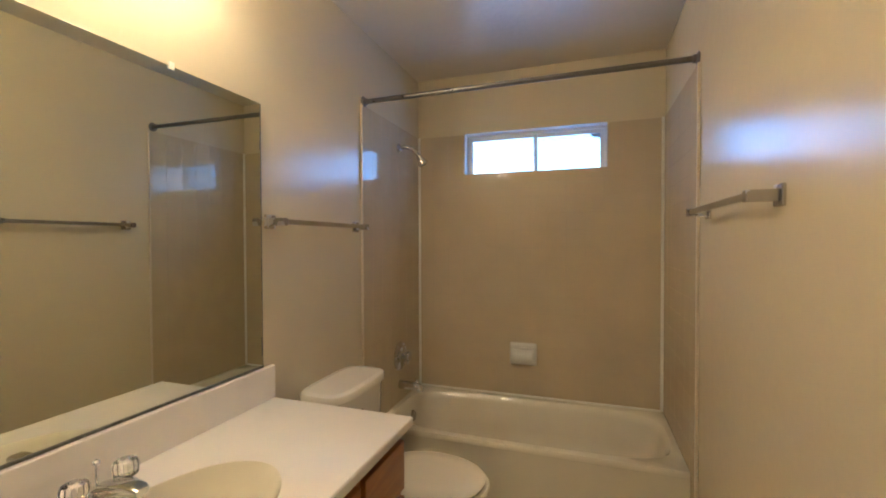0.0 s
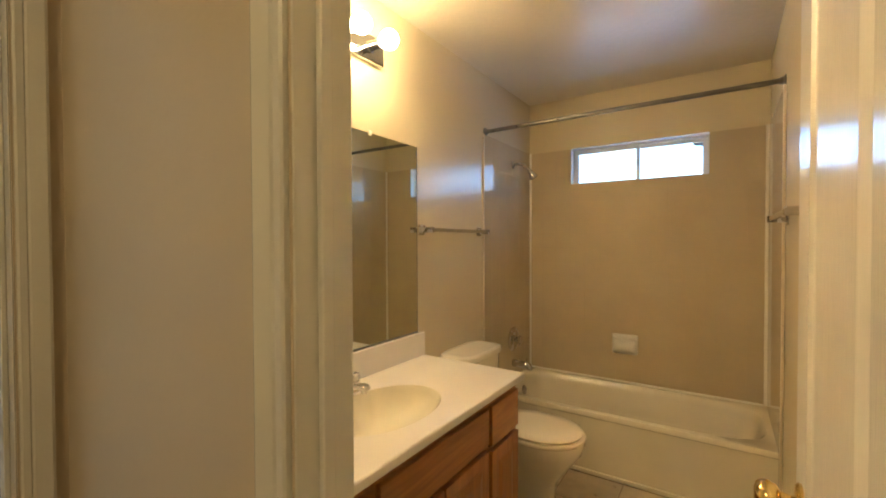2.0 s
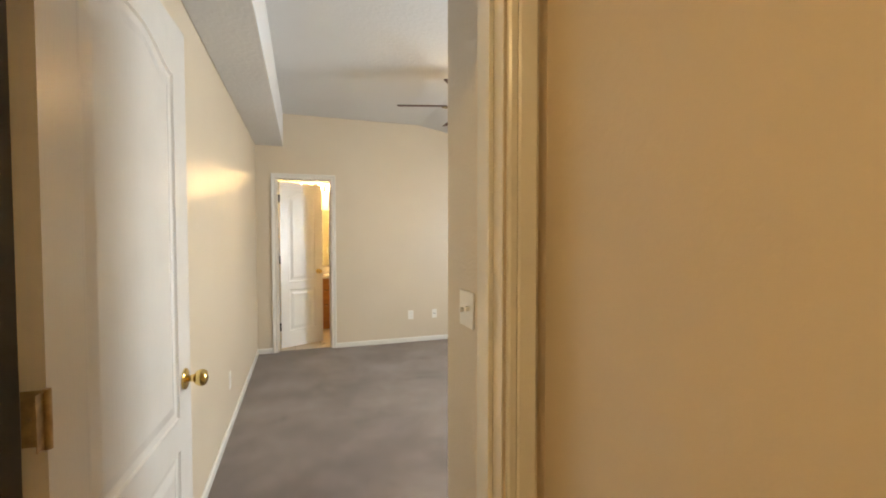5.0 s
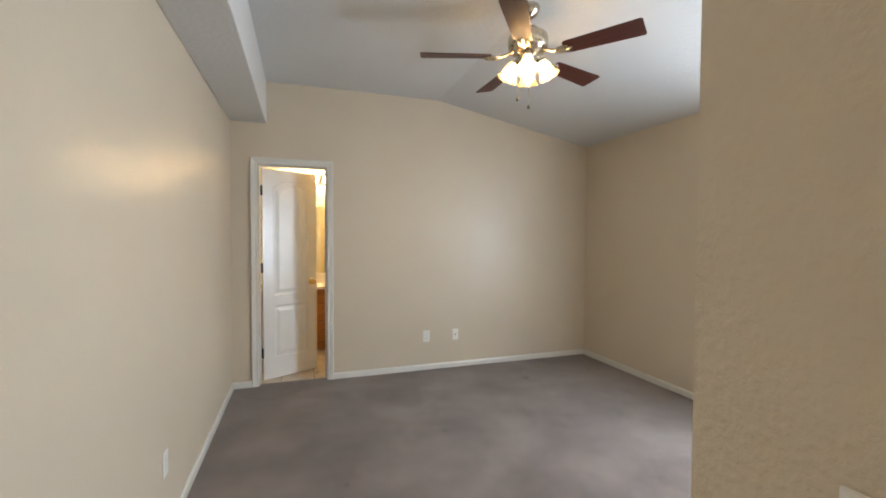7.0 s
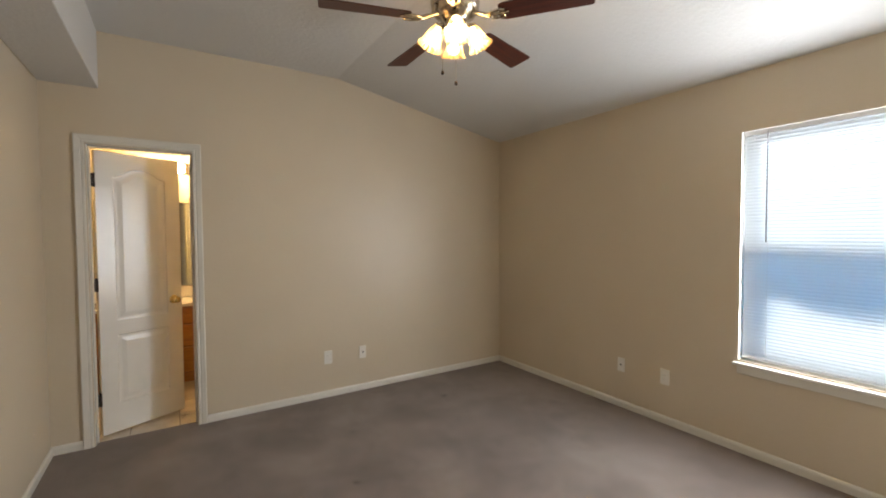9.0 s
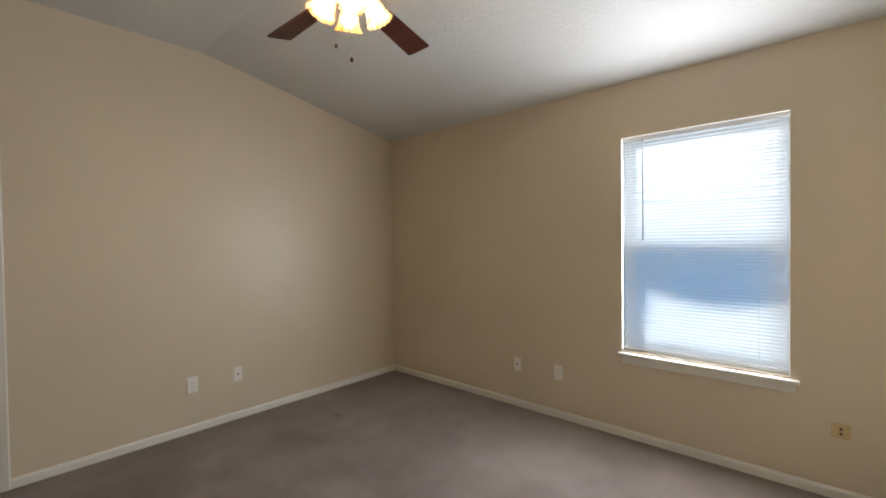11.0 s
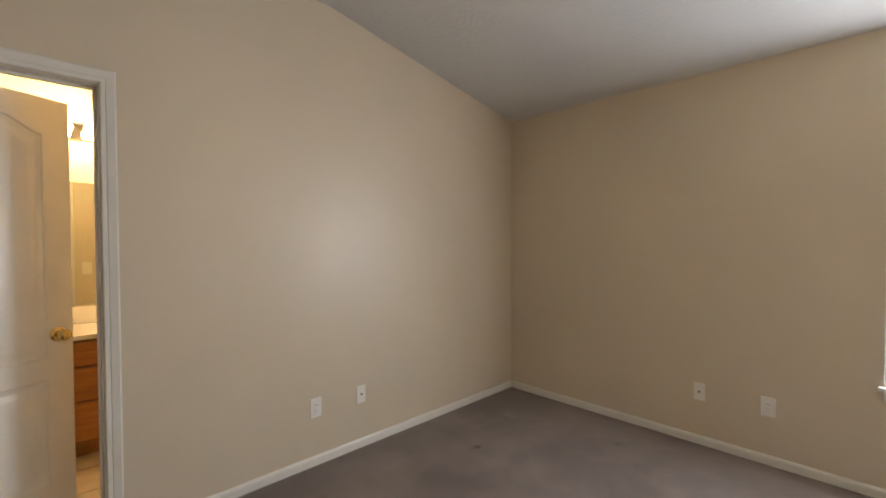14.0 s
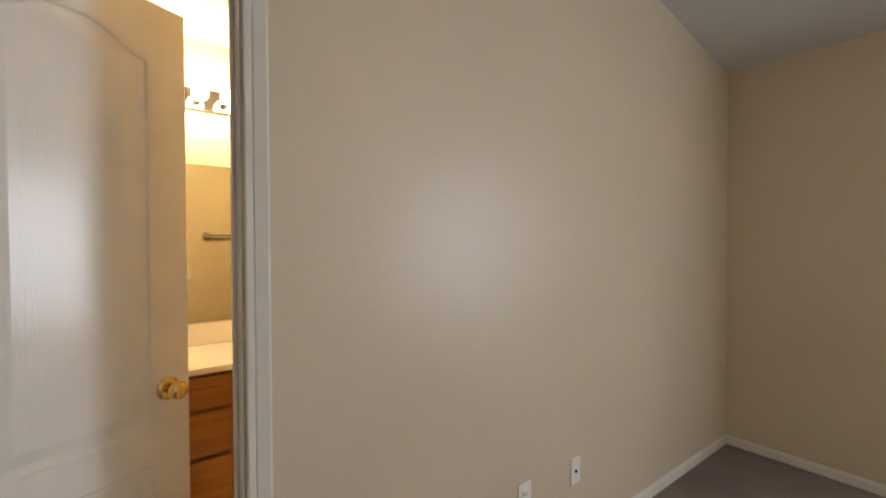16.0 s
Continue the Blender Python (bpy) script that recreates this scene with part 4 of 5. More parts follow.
r = thing("shower_valve", (0.01, YV, 0.648), "round chrome tub valve with a clear knob handle", "shower valve")
vm = Matrix.Translation((0.0105, YV, 0.648)) @ Matrix.Rotation(radians(90), 4, "Y")
part("escutcheon", lathe(bmesh.new(), [(0.088, 0.0), (0.088, 0.003), (0.078, 0.009), (0.034, 0.012), (0.030, 0.016)], vm, 36), STEEL, r)
hn = part("handle", lathe(bmesh.new(), [(0.018, 0.014), (0.018, 0.035), (0.027, 0.040), (0.031, 0.052), (0.027, 0.066), (0.012, 0.070)], vm, 24), CHROME, r)
part("handle_lever", box_mesh(0.052, 0.068, YV - 0.008, YV + 0.008, 0.600, 0.648, 0.004, 2), CHROME, hn)

r = thing("tub_spout", (0.01, YV, 0.470), "chrome tub spout above the bath", "tub spout")
part("spout_body", tube(bmesh.new(), [(0.0105, YV, 0.472), (0.03, YV, 0.472), (0.10, YV, 0.470), (0.128, YV, 0.464), (0.140, YV, 0.450), (0.141, YV, 0.440)], [0.028, 0.026, 0.025, 0.025, 0.021, 0.019], 20), CHROME, r)
part("diverter_knob", lathe(bmesh.new(), [(0.004, 0.0), (0.004, 0.018), (0.008, 0.020), (0.008, 0.027), (0.004, 0.029)], Matrix.Translation((0.118, YV, 0.486)), 12), CHROME, r)

r = thing("soap_dish", (0.716, YB - 0.013, 0.637), "white ceramic soap dish set in the tile", "soap dish")
part("dish_frame", box_mesh(0.633, 0.800, YB - 0.026, YB - 0.0125, 0.568, 0.706, 0.010, 4), PLASTIC, r)
bm = bmesh.new()
tray = [(0.690, 0.0262), (0.686, 0.034), (0.679, 0.040), (0.672, 0.037), (0.668, 0.030), (0.660, 0.033), (0.650, 0.052), (0.640, 0.058), (0.620, 0.060), (0.600, 0.056), (0.586, 0.044), (0.578, 0.0262)]
cols = [(-0.076, 0.10), (-0.073, 0.55), (-0.066, 0.86), (-0.052, 1.0), (0.0, 1.04), (0.052, 1.0), (0.066, 0.86), (0.073, 0.55), (0.076, 0.10)]
loft(bm, [[(0.7165 + dx, YB - 0.026 - (d - 0.026) * 1.5 * k, z) for z, d in tray] for dx, k in cols], close=False, cap0=False, cap1=False)
part("tray", bm, PLASTIC, r, "rounded soap tray with a recessed back")

r = thing("shower_curtain_rod", (BW / 2, 2.040, 2.076), "straight steel shower curtain rod with round flanges", "curtain rod")
part("pole", rod(bmesh.new(), (0.012, 2.040, 2.072), (BW - 0.012, 2.040, 2.080), 0.0125, seg=20), ROD, r)
for xx, s, zz in ((0.0008, 1, 2.072), (BW - 0.0008, -1, 2.080)):
    part("flange", lathe(bmesh.new(), [(0.028, 0.0), (0.028, 0.004), (0.018, 0.010), (0.0165, 0.022)], Matrix.Translation((xx, 2.040, zz)) @ Matrix.Rotation(radians(90 * s), 4, "Y"), 22), ROD, r)

# bathroom window
x0, x1, z0, z1 = WB
r = thing("window_1", ((x0 + x1) / 2, YB + 0.07, z0), "small aluminium sliding window, high in the wall", "window", kind="structure")


def frame_of(parent, name, a0, a1, b0, b1, y0, y1, w, material, foot=0.0):
    """Four rails round an opening; foot is the height of the lowest one where it is thinner."""
    f = foot or w
    bm = bmesh.new()
    for p in ((a0, a1, b0, b0 + f), (a0, a1, b1 - w, b1), (a0, a0 + w, b0 + f, b1 - w), (a1 - w, a1, b0 + f, b1 - w)):
        boxed(bm, p[0], p[1], y0, y1, p[2], p[3], min(0.002, f / 3), 1)
    return part(name, bm, material, parent)


frame_of(r, "window_frame", x0 + 0.001, x1 - 0.001, z0 + 0.001, z1 - 0.001, YB + 0.055, YB + 0.105, 0.016, VINYL, 0.004)
for a0, a1, yy in ((x0 + 0.017, 0.795, YB + 0.062), (0.770, x1 - 0.017, YB + 0.082)):
    s = frame_of(r, "sash", a0, a1, z0 + 0.0055, z1 - 0.017, yy, yy + 0.018, 0.024, VINYL, 0.008)
    pn = part("pane", box_mesh(a0 + 0.024, a1 - 0.024, yy + 0.007, yy + 0.011, z0 + 0.0136, z1 - 0.0412), PANE, s)
    pn.visible_shadow = False
part("window_latch", box_mesh(0.776, 0.790, YB + 0.050, YB + 0.0615, 1.895, 1.935, 0.002, 1), ALU, r)
lining = bmesh.new()
for b in ((x0 + 0.0005, x0 + 0.003, z0 + 0.0005, z1 - 0.0035), (x1 - 0.003, x1 - 0.0005, z0 + 0.0005, z1 - 0.0035), (x0 + 0.0005, x1 - 0.0005, z1 - 0.003, z1 - 0.0005)):
    boxed(lining, b[0], b[1], YB - 0.008, YB + 0.0545, b[2], b[3], 0.0008, 1)
part("reveal_lining", lining, TRIM, r, "white painted window reveal")
# irregular blue-grey patch at the right pane's upper corner
bm = bmesh.new()
loft(bm, [[(px, y, pz) for px, pz in ((1.172, 2.014), (1.120, 2.014), (1.114, 2.003), (1.131, 1.996), (1.138, 1.990), (1.160, 1.992), (1.166, 1.984), (1.172, 1.984))] for y in (YB + 0.0872, YB + 0.0884)], smooth=False)
part("pane_patch", bm, mat("blue-grey pane patch", (0.30, 0.40, 0.52), 0.5, vary=0.15, scale=60), pn, "irregular blue-grey patch in the pane's corner")


# ---- bedroom ----
x0, x1, z0, z1 = WR
r = thing("window_2", ((x0 + x1) / 2, YW + 0.1, z0), "white single-hung bedroom window with a sagging insect screen", "window", kind="structure")
frame_of(r, "window_frame", x0 + 0.001, x1 - 0.001, z0 + 0.001, z1 - 0.001, YW + 0.085, YW + 0.135, 0.030, VINYL)
ZM = 1.316
for b0, b1, yy in ((z0 + 0.031, ZM + 0.02, YW + 0.090), (ZM - 0.02, z1 - 0.031, YW + 0.111)):
    s = frame_of(r, "sash", x0 + 0.031, x1 - 0.031, b0, b1, yy, yy + 0.018, 0.034, VINYL)
    pn = part("pane", box_mesh(x0 + 0.065, x1 - 0.065, yy + 0.007, yy + 0.011, b0 + 0.034, b1 - 0.034), PANE, s)
    pn.visible_shadow = False
lining = bmesh.new()
for b in ((x0 + 0.0005, x0 + 0.0035, z0 + 0.0005, z1 - 0.004), (x1 - 0.0035, x1 - 0.0005, z0 + 0.0005, z1 - 0.004), (x0 + 0.0005, x1 - 0.0005, z1 - 0.0035, z1 - 0.0005)):
    boxed(lining, b[0], b[1], YW - 0.002, YW + 0.0845, b[2], b[3], 0.0008, 1)
part("reveal_lining", lining, PLASTIC, r, "white painted window reveal")
bm = bmesh.new()
n, ya = 24, YW + 0.082
lo, hi = [], []
for k in range(n + 1):
    f = k / n
    x = x0 + 0.02 + f * (x1 - x0 - 0.04)
    cut = z0 + 0.01 if f < 0.155 else 1.02 - 0.015 * f - 0.20 * max(0.0, f - 0.2) * max(0.0, 1.0 - f) * 2.2
    lo.append(bm.verts.new((x, ya, cut)))
    hi.append(bm.verts.new((x, ya, ZM)))
for k in range(n):
    bm.faces.new((lo[k], lo[k + 1], hi[k + 1], hi[k]))
sc = part("insect_screen", bm, SCREEN, r, "blue-tinted insect screen, torn and sagging")
part("window_sill", box_mesh(-2.216, -1.256, YW - 0.034, YW + 0.084, 0.566, 0.588, 0.006, 3), TRIM, r)
part("apron", box_mesh(-2.196, -1.276, YW - 0.014, YW - 0.0008, 0.515, 0.5655, 0.004, 2), TRIM, r)

r = thing("window_blind", ((x0 + x1) / 2, YW + 0.035, z0), "white horizontal mini blind, lowered and nearly closed", "blind")
part("head_rail", box_mesh(x0 + 0.004, x1 - 0.004, YW + 0.018, YW + 0.052, z1 - 0.029, z1 - 0.002, 0.002, 1), VINYL, r)
part("bottom_rail", box_mesh(x0 + 0.008, x1 - 0.010, YW + 0.022, YW + 0.048, 0.613, 0.629, 0.003, 2), VINYL, r)
bm = bmesh.new()
W2 = (x1 - x0) / 2 - 0.013
arc = [(-0.0125 + 0.025 * k / 4, 0.0022 * (1 - ((k - 2) / 2) ** 2)) for k in range(5)]
loft(bm, [[(x, a, b) for a, b in arc] for x in (-W2, W2)], close=False, cap0=False, cap1=False)
slat_mesh = as_mesh("slat", bm, SLAT)
tilt = Matrix.Rotation(radians(58), 4, "X")
zz, rng = 0.643, random.Random(7)
while zz < z1 - 0.034:
    piece("slat", slat_mesh, ((x0 + x1) / 2 - 0.001, YW + 0.035, zz), r, Matrix.Rotation(radians(rng.uniform(-0.12, 0.12)), 4, "Y") @ Matrix.Rotation(radians(rng.uniform(-2, 2)), 4, "X") @ tilt)
    zz += 0.0208
for xx in (x0 + 0.14, x1 - 0.14):
    part("ladder_cord", rod(bmesh.new(), (xx, YW + 0.024, 0.615), (xx, YW + 0.024, z1 - 0.028), 0.0007, seg=6), PLASTIC, r)
wd = part("tilt_wand", rod(bmesh.new(), (-2.060, YW + 0.014, 1.359), (-2.060, YW + 0.014, z1 - 0.03), 0.0042, seg=6), see_through("grey clear wand", (0.22, 0.23, 0.25), 1.0, 0.2), r)
part("wand_hook", rod(bmesh.new(), (-2.060, YW + 0.014, z1 - 0.03), (-2.060, YW + 0.020, z1 - 0.016), 0.002, seg=8), STEEL, wd)


def plate_on(name, m, w, h, label, category, inserts, material=PLASTIC):
    """A cover plate in its own frame: x along the wall, z up, y out of the wall; inserts are (part, box, material)."""
    root = thing(name, m.translation, label, category, "wall cover plates")
    pl = part("cover_plate", move(box_mesh(-w / 2, w / 2, 0.0004, 0.006, -h / 2, h / 2, 0.003, 2), m), material, root)
    for nm, b, mt in inserts:
        part(nm, move(box_mesh(*b, 0.0006, 1), m), mt, pl)
    for z in (-h / 2 + 0.012, h / 2 - 0.012):
        part("screw", move(lathe(bmesh.new(), [(0.003, 0.0060), (0.0022, 0.0068)], Matrix.Rotation(radians(-90), 4, "X"), 10), m), STEEL, pl)
    return root


def on_far(y, z):
    return Matrix.Translation((XF, y, z)) @ Matrix.Rotation(radians(-90), 4, "Z")


def on_window(x, z):
    return Matrix.Translation((x, YW, z)) @ Matrix.Rotation(radians(180), 4, "Z")


DUPLEX = [("receptacle_face", (-0.0165, 0.0165, 0.0055, 0.0085, -0.033, 0.033), PLASTIC)] + [
    ("slot", (sx - 0.001, sx + 0.001, 0.0084, 0.0089, sz - 0.004, sz + 0.004), SLOT) for sx in (-0.006, 0.006) for sz in (-0.017, 0.017)]
COAX = [("coax_jack", (-0.0055, 0.0055, 0.0055, 0.012, -0.0055, 0.0055), SLOT)]
plate_on("wall_outlet", on_far(0.825, 0.349), 0.072, 0.116, "white wall outlet on the beige wall", "outlet", DUPLEX)
plate_on("cable_plate", on_far(1.144, 0.349), 0.066, 0.114, "white cable wall plate with a single jack", "wall plate", COAX)
plate_on("cable_plate", on_window(-3.035, 0.349), 0.066, 0.114, "white cable wall plate with a single jack", "wall plate", COAX)
plate_on("wall_outlet", on_window(-2.671, 0.349), 0.070, 0.116, "white wall outlet beside the window", "outlet", DUPLEX)
plate_on("telephone_plate", on_window(-1.094, 0.358), 0.074, 0.080, "almond square telephone wall plate", "wall plate",
         [("jack", (-0.006, 0.006, 0.0055, 0.008, 0.008, 0.018), SLOT), ("jack", (-0.006, 0.006, 0.0055, 0.008, -0.018, -0.008), SLOT)], ALMOND)
plate_on("wall_outlet", Matrix.Translation((-2.585, YL, 0.350)), 0.070, 0.116, "white wall outlet on the long wall", "outlet", DUPLEX)
plate_on("light_switch", Matrix.Translation((-0.546, YS, 1.138)) @ Matrix.Rotation(radians(180), 4, "Z"), 0.116, 0.114, "white double toggle light switch plate", "light switch",
         [("toggle", (sx - 0.005, sx + 0.005, 0.0055, 0.018, dz - 0.009, dz + 0.006), PLASTIC) for sx, dz in ((-0.023, 0.006), (0.023, -0.004))])

# ceiling fan
FX, FY = -2.710, 0.922
PEWTER = mat("antique pewter and brass", (0.52, 0.46, 0.36), 0.2, metal=1.0, vary=0.25, scale=45, rough_vary=0.1)
fan = thing("ceiling_fan", (FX, FY, ZT), "ceiling fan with mahogany blades and four lit tulip shades", "ceiling fan")
at = Matrix.Translation((FX, FY, 0))
part("canopy", lathe(bmesh.new(), [(0.070, ZT - 0.0008), (0.070, ZT - 0.02), (0.055, ZT - 0.05), (0.022, ZT - 0.07)], at, 28), PEWTER, fan)
part("downrod", rod(bmesh.new(), (FX, FY, 2.60), (FX, FY, ZT - 0.065), 0.013, seg=16), PEWTER, fan)
part("motor_housing", lathe(bmesh.new(), [(0.025, 2.665), (0.060, 2.655), (0.085, 2.630), (0.115, 2.610), (0.122, 2.590), (0.122, 2.560), (0.114, 2.545), (0.118, 2.535), (0.100, 2.510), (0.070, 2.495), (0.058, 2.480)], at, 36), PEWTER, fan)
sw = part("switch_housing", lathe(bmesh.new(), [(0.056, 2.482), (0.062, 2.470), (0.062, 2.430), (0.050, 2.415), (0.030, 2.405), (0.012, 2.395), (0.005, 2.385)], at, 28), PEWTER, fan)
bm = bmesh.new()
n = 10
out = []
for k in range(n + 1):
    a = math.pi / 2 * k / n
    out.append((0.608 + 0.012 * math.sin(a), 0.054 + 0.012 * math.cos(a)))
top = [(0.215, 0.044), (0.235, 0.052)] + [(0.235 + 0.365 * k / 8, 0.052 + 0.014 * k / 8) for k in range(1, 8)] + out
outline = top + [(x, -y) for x, y in reversed(top)]
loft(bm, [[(x, y, z) for x, y in outline] for z in (-0.003, 0.003)], smooth=False)
blade_mesh = as_mesh("blade", bm, BLADE)
bm = bmesh.new()
tube(bm, [(0.085, 0, 0.028), (0.13, 0, 0.012), (0.175, 0, -0.006)], [0.013, 0.010, 0.011], 10)
for s in (-1, 1):
    tube(bm, [(0.165, 0, -0.006), (0.195, s * 0.024, -0.008), (0.235, s * 0.030, -0.0075), (0.255, s * 0.022, -0.007)], [0.008, 0.007, 0.007, 0.009], 8)
tube(bm, [(0.165, 0, -0.007), (0.275, 0, -0.007)], [0.008, 0.009], 8)
iron_mesh = as_mesh("blade_iron", bm, PEWTER)
for k in range(5):
    bmx = Matrix.Rotation(radians(180 + 72 * k), 4, "Z")
    b = piece("blade", blade_mesh, (FX, FY, 2.485), fan, bmx @ Matrix.Diagonal((1.06, 1.06, 1, 1)) @ Matrix.Rotation(radians(-12), 4, "X"))
    piece("blade_iron", iron_mesh, (FX, FY, 2.485), fan, bmx @ Matrix.Rotation(radians(-6), 4, "X"))
for k in range(4):
    a = radians(-31 + 90 * k)
    d = Vector((math.cos(a), math.sin(a), 0))
    c = Vector((FX, FY, 0))
    p = [c + d * 0.050 + Vector((0, 0, 2.452)), c + d * 0.062 + Vector((0, 0, 2.470)), c + d * 0.076 + Vector((0, 0, 2.464))]
    arm = part("light_arm", tube(bmesh.new(), p, [0.010, 0.009, 0.012], 12), PEWTER, fan)
    ax = (d * 0.50 + Vector((0, 0, -1))).normalized()
    base = p[-1]
    m = towards(base, base + ax) @ Matrix.Scale(0.98, 4)
    part("shade_cup", lathe(bmesh.new(), [(0.010, -0.004), (0.028, 0.004), (0.031, 0.020), (0.029, 0.022)], m, 22), PEWTER, arm)
    bm = bmesh.new()
    ang = [2 * math.pi * q / 96 for q in range(96)]
    prof = [(0.026, 0.018, 0.0), (0.034, 0.036, 0.05), (0.040, 0.060, 0.07), (0.044, 0.085, 0.09), (0.050, 0.105, 0.11), (0.057, 0.118, 0.15), (0.060, 0.122, 0.17)]
    loft(bm, [[m @ Vector(q) for q in ring(ang, 0, 0, rr, rr, h, 2.0, w, 16)] for rr, h, w in prof], cap0=False, cap1=False)
    part("tulip_shade", bm, SHADE, arm, "ribbed frosted glass tulip shade")
    part("bulb", lathe(bmesh.new(), [(0.010, 0.018), (0.013, 0.035), (0.023, 0.060), (0.026, 0.078), (0.021, 0.095), (0.008, 0.104)], m, 20), CANDLE, arm, "lit bulb")
for px, py, zb, zt in ((-2.830, 0.848, 2.232, 2.420), (-2.790, 0.985, 2.185, 2.42)):
    px, py = FX + (px - FX) * 0.5, FY + (py - FY) * 0.5
    ch = part("pull_chain", rod(bmesh.new(), (px, py, zb + 0.02), (px, py, zt), 0.0013, seg=6), PEWTER, fan)
    part("chain_fob", lathe(bmesh.new(), [(0.003, 0.024), (0.0075, 0.014), (0.0085, 0.006), (0.004, 0.0)], Matrix.Translation((px, py, zb)), 12), FOB, ch, "dark wooden fob")

# ---- hall lamp ----
LX, LY = 1.05, -1.45
r = thing("ceiling_lamp", (LX, LY, ZC), "lit white dome ceiling lamp in the hall", "ceiling light")
part("lamp_base", lathe(bmesh.new(), [(0.12, ZC - 0.0008), (0.12, ZC - 0.018), (0.11, ZC - 0.022)], Matrix.Translation((LX, LY, 0)), 32), BRASS, r)
part("dome", lathe(bmesh.new(), [(0.108, ZC - 0.0225), (0.104, ZC - 0.045), (0.084, ZC - 0.075), (0.05, ZC - 0.095), (0.01, ZC - 0.102)], Matrix.Translation((LX, LY, 0)), 32), DOME, r)

# ---- far bathroom ----
VF = -5.635
r = thing("vanity_cabinet", ((XV + VF) / 2, -0.05, 0.0), "honey oak vanity cabinet with a bank of drawers", "cabinet", "oak vanity cabinets")
part("carcass", box_mesh(XV + 0.003, VF - 0.019, -1.0, 0.9, 0.09, 0.622, 0.002, 1), OAK, r)
part("toe_kick", box_mesh(XV + 0.003, VF - 0.075, -1.0, 0.9, 0.0, 0.0895), OAK_H, r)
part("face_frame", box_mesh(VF - 0.0188, VF, -1.0, 0.9, 0.09, 0.752, 0.002, 1), OAK, r)
for kind, a0, a1, b0, b1 in (("d", -0.415, -0.018, 0.588, 0.735), ("d", -0.415, -0.018, 0.372, 0.572), ("d", -0.415, -0.018, 0.118, 0.356),
                             ("c", 0.020, 0.430, 0.118, 0.735), ("c", 0.440, 0.860, 0.118, 0.735), ("c", -0.960, -0.455, 0.118, 0.735)):
    # shade painted as a dark strip along each front's lower edge
    part("painted_shade", box_mesh(VF + 0.0002, VF + 0.004, a0 + 0.002, a1 - 0.002, b0 - 0.008, b0 + 0.004), GAP_SHADE, r)
    front_panel("drawer_front" if kind == "d" else "cabinet_door", VF + 0.0005, a0, a1, b0, b1, r, kind == "c")
vanity_top(XV, -5.600, -1.0, 0.92, 0.781, -5.83, 0.42, 0.235, 0.160, "white cultured-marble vanity top in the far bathroom")
faucet(XV + 0.098, 0.42, 0.781)
wall_mirror(XV, -1.0, 0.92, 0.904, 1.765, 1, (-0.4, 0.5), False)
vanity_light(XV, [-0.49 + 0.135 * k for k in range(6)], 2.115, 1, GLOBE_FAR, -0.560, 0.255, "chrome strip light with six lit globe bulbs")
towel_bar(XF - TH, 0.13, 0.73, 1.40, -1, "chrome towel bar on the far bathroom wall")
plate_on("light_switch", Matrix.Translation((XF - TH, -0.02, 1.10)) @ Matrix.Rotation(radians(90), 4, "Z"), 0.072, 0.116, "white toggle light switch plate", "light switch",
         [("toggle", (-0.005, 0.005, 0.0055, 0.018, -0.003, 0.012), PLASTIC)])

# ---- tile pieces ----
tile_cache = {}


def tile_mesh(w, h, t, material, bev):
    k = (round(w, 4), round(h, 4), t, material.name)
    if k not in tile_cache:
        tile_cache[k] = as_mesh("tile", box_mesh(-w / 2, w / 2, -h / 2, h / 2, 0, t, bev, 1), material)
    return tile_cache[k]


ZS0, ZS1, YS0 = 0.366, 2.052, 2.012
PZ = (ZS1 - ZS0) / 16
gap = 0.0008
rng = random.Random(3)


def tile_wall(name, origin, u, v, normal, span, pitch, holes, backing, label):
    """Square wall tiles on a backing; u runs along the wall, v up."""
    base = single(name, backing, GROUT, label, "tiled wall", kind="structure")
    u, v, w = Vector(u), Vector(v), Vector(normal)
    rot = Matrix((u, v, w)).transposed().to_4x4()
    nu = int(round(span / pitch))
    for i in range(nu):
        for j in range(16):
            a0, a1, b0, b1 = i * pitch + gap / 2, (i + 1) * pitch - gap / 2, j * PZ + gap / 2, (j + 1) * PZ - gap / 2
            cuts = [(a0, a1, b0, b1)]
            for h0, h1, g0, g1 in holes:
                nxt = []
                for c0, c1, d0, d1 in cuts:
                    if c1 <= h0 or c0 >= h1 or d1 <= g0 or d0 >= g1:
                        nxt.append((c0, c1, d0, d1))
                        continue
                    if c0 < h0 - 0.01:
                        nxt.append((c0, h0, d0, d1))
                    if c1 > h1 + 0.01:
                        nxt.append((h1, c1, d0, d1))
                    if d0 < g0 - 0.004:
                        nxt.append((max(c0, h0), min(c1, h1), d0, g0))
                cuts = nxt
            for c0, c1, d0, d1 in cuts:
                me = tile_mesh(c1 - c0, d1 - d0, 0.0014, TILE, 0.0006)
                p = Vector(origin) + u * (c0 + c1) / 2 + v * (d0 + d1) / 2
                wob = Matrix.Rotation(radians(rng.uniform(-0.04, 0.04)), 4, "X") @ Matrix.Rotation(radians(rng.uniform(-0.04, 0.04)), 4, "Y")
                piece("tile", me, p, base, rot @ wob)
    return base


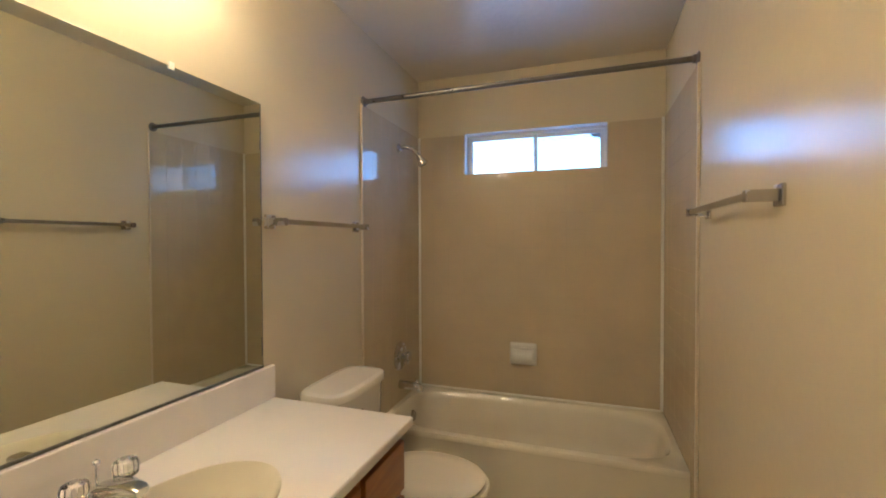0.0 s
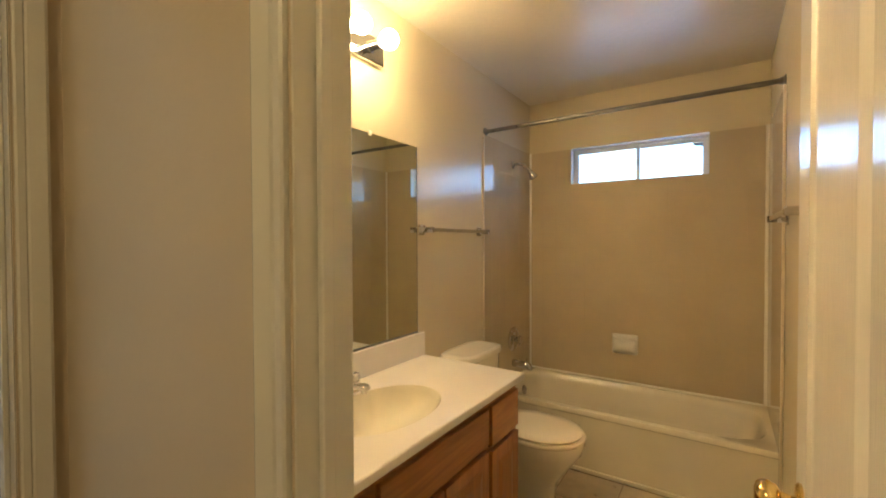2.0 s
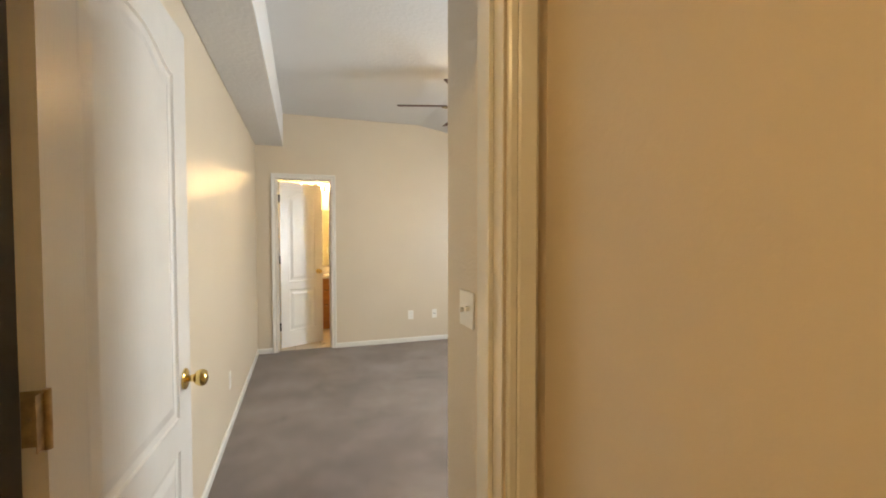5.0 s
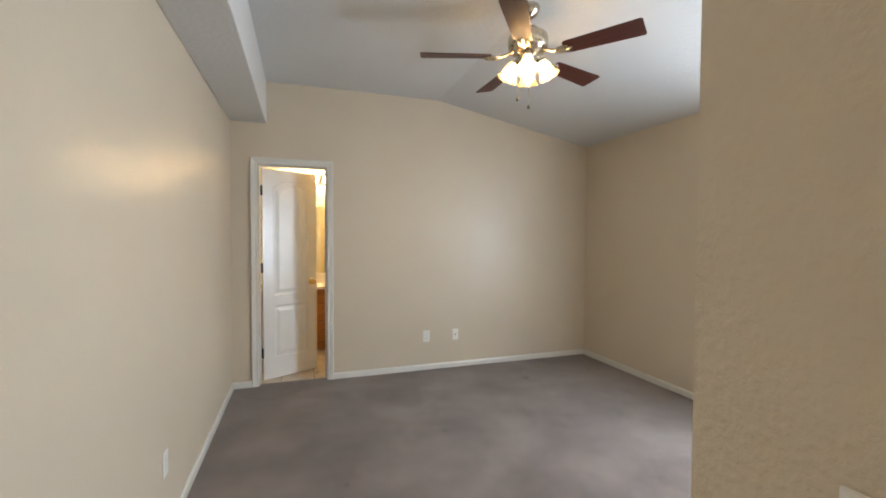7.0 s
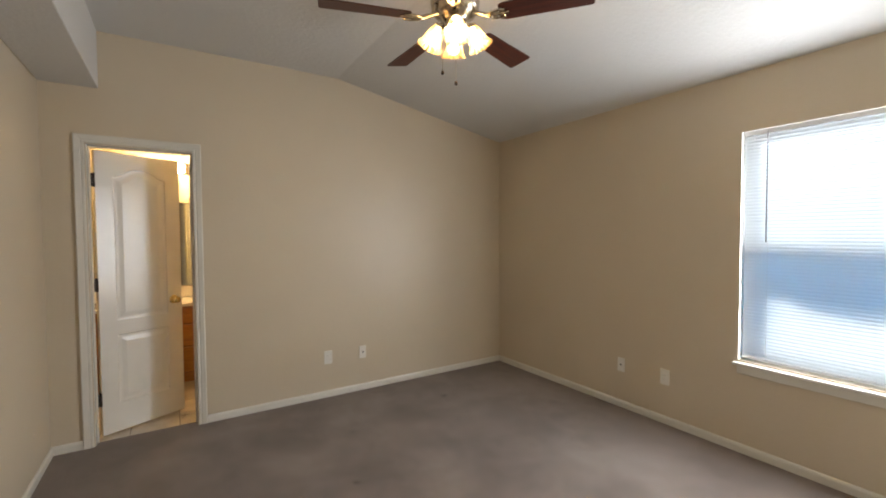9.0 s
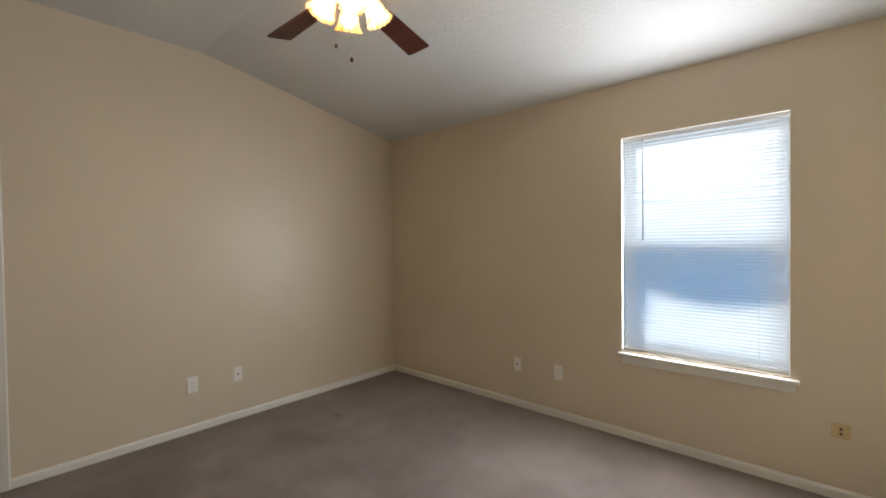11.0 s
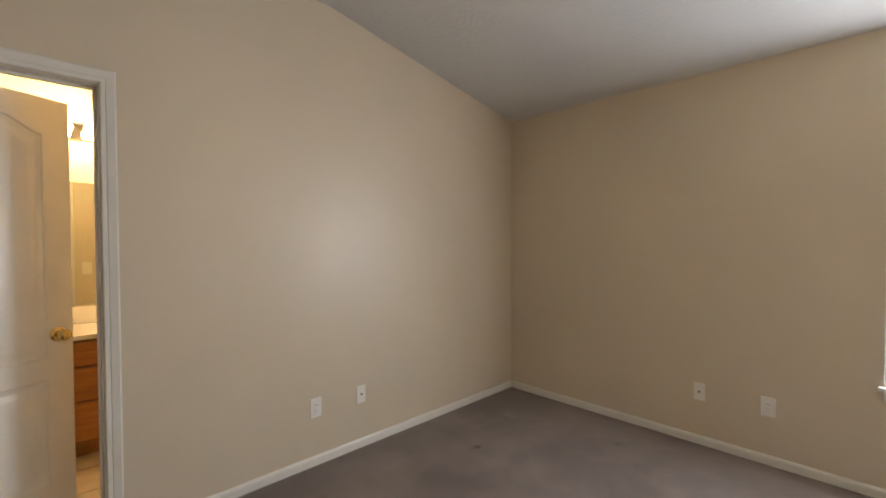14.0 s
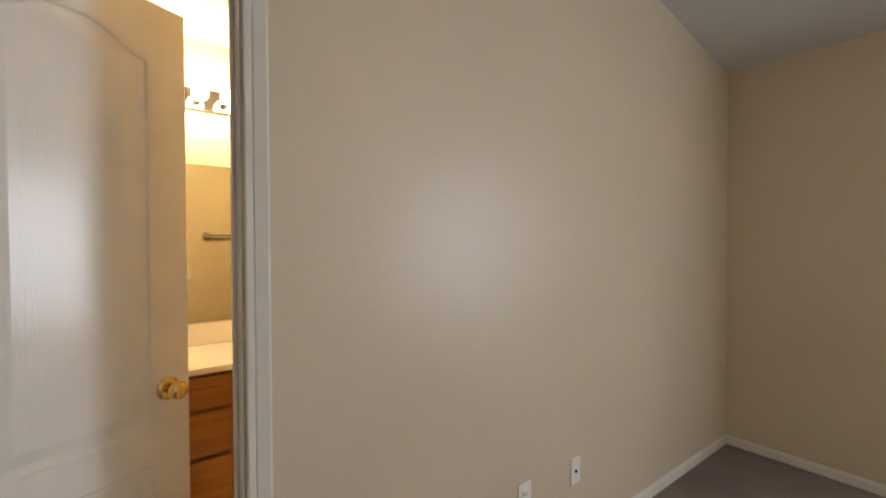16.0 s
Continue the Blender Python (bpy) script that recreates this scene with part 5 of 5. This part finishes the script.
hole = (WB[0], WB[1], WB[2] - ZS0, 9.0)
bmb = bmesh.new()
boxed(bmb, 0.0015, WB[0], YB - 0.006, YB - 0.0008, ZS0, ZS1)
boxed(bmb, WB[1], BW - 0.0015, YB - 0.006, YB - 0.0008, ZS0, ZS1)
boxed(bmb, WB[0], WB[1], YB - 0.006, YB - 0.0008, ZS0, WB[2])
tile_wall("wall_tile_window_side", (0.0, YB - 0.0062, ZS0), (1, 0, 0), (0, 0, 1), (0, -1, 0), BW, BW / 14, [hole], bmb, "tan square glazed tile on the wall behind the tub")
span = YB - 0.013 - YS0
tile_wall("wall_tile_valve_side", (0.0052, YB - 0.013, ZS0), (0, -1, 0), (0, 0, 1), (1, 0, 0), span, span / 7, [],
          box_mesh(0.0008, 0.005, YS0, YB - 0.0125, ZS0, ZS1), "tan square glazed tile on the valve wall")
tile_wall("wall_tile_far_end", (BW - 0.0052, YS0, ZS0), (0, 1, 0), (0, 0, 1), (-1, 0, 0), span, span / 7, [],
          box_mesh(BW - 0.005, BW - 0.0008, YS0, YB - 0.0125, ZS0, ZS1), "tan square glazed tile on the end wall of the tub")


def strip(name, b, label, material=None):
    single(name, box_mesh(*b, 0.003, 2), material or CAULK, label, "trim", kind="structure")


for nm, xa, xb in (("wall_tile_foot_valve_side", 0.0008, 0.0066), ("wall_tile_foot_end", BW - 0.0066, BW - 0.0008)):
    single(nm, box_mesh(xa, xb, YS0, 2.1085, 0.0, ZS0 - 0.0005, 0.0006, 1), TILE, "tan glazed tile running down beside the tub", "tiled wall", kind="structure")
strip("trim_tile_edge_valve_side", (0.0008, 0.0125, YS0 - 0.010, YS0 - 0.0005, 0.0005, ZS1), "cream edge strip of the tile", EDGE_CREAM)
strip("trim_tile_edge_end", (BW - 0.0125, BW - 0.0008, YS0 - 0.010, YS0 - 0.0005, 0.0005, ZS1), "cream edge strip of the tile", EDGE_CREAM)
strip("trim_tile_corner_valve_side", (0.0070, 0.0225, YB - 0.024, YB - 0.0128, ZS0, ZS1), "white caulk strip in the tile corner")
strip("trim_tile_corner_end", (BW - 0.0225, BW - 0.0070, YB - 0.024, YB - 0.0128, ZS0, ZS1), "white caulk strip in the tile corner")
strip("trim_tub_caulk", (0.0235, BW - 0.0235, YB - 0.022, YB - 0.0128, ZS0 - 0.003, ZS0 + 0.009), "white caulk bead along the tub")


def floor_tiles(parent, x0, x1, y0, y1, size):
    i = 0
    nx, ny = math.ceil((x1 - x0) / size), math.ceil((y1 - y0) / size)
    for i in range(nx):
        for j in range(ny):
            a0, a1, b0, b1 = x0 + i * size, min(x0 + (i + 1) * size, x1), y0 + j * size, min(y0 + (j + 1) * size, y1)
            if a1 - a0 > 0.02 and b1 - b0 > 0.02:
                piece("floor_tile", tile_mesh(a1 - a0 - 0.007, b1 - b0 - 0.007, 0.006, FLOOR_TILE, 0.0012), ((a0 + a1) / 2, (b0 + b1) / 2, -0.0058), parent)


floor_tiles(floor_bath, -0.08, 1.52, -0.018, 2.10, 0.305)
floor_tiles(floor_ens, XV, XF - 0.062, -1.2, 1.3, 0.305)
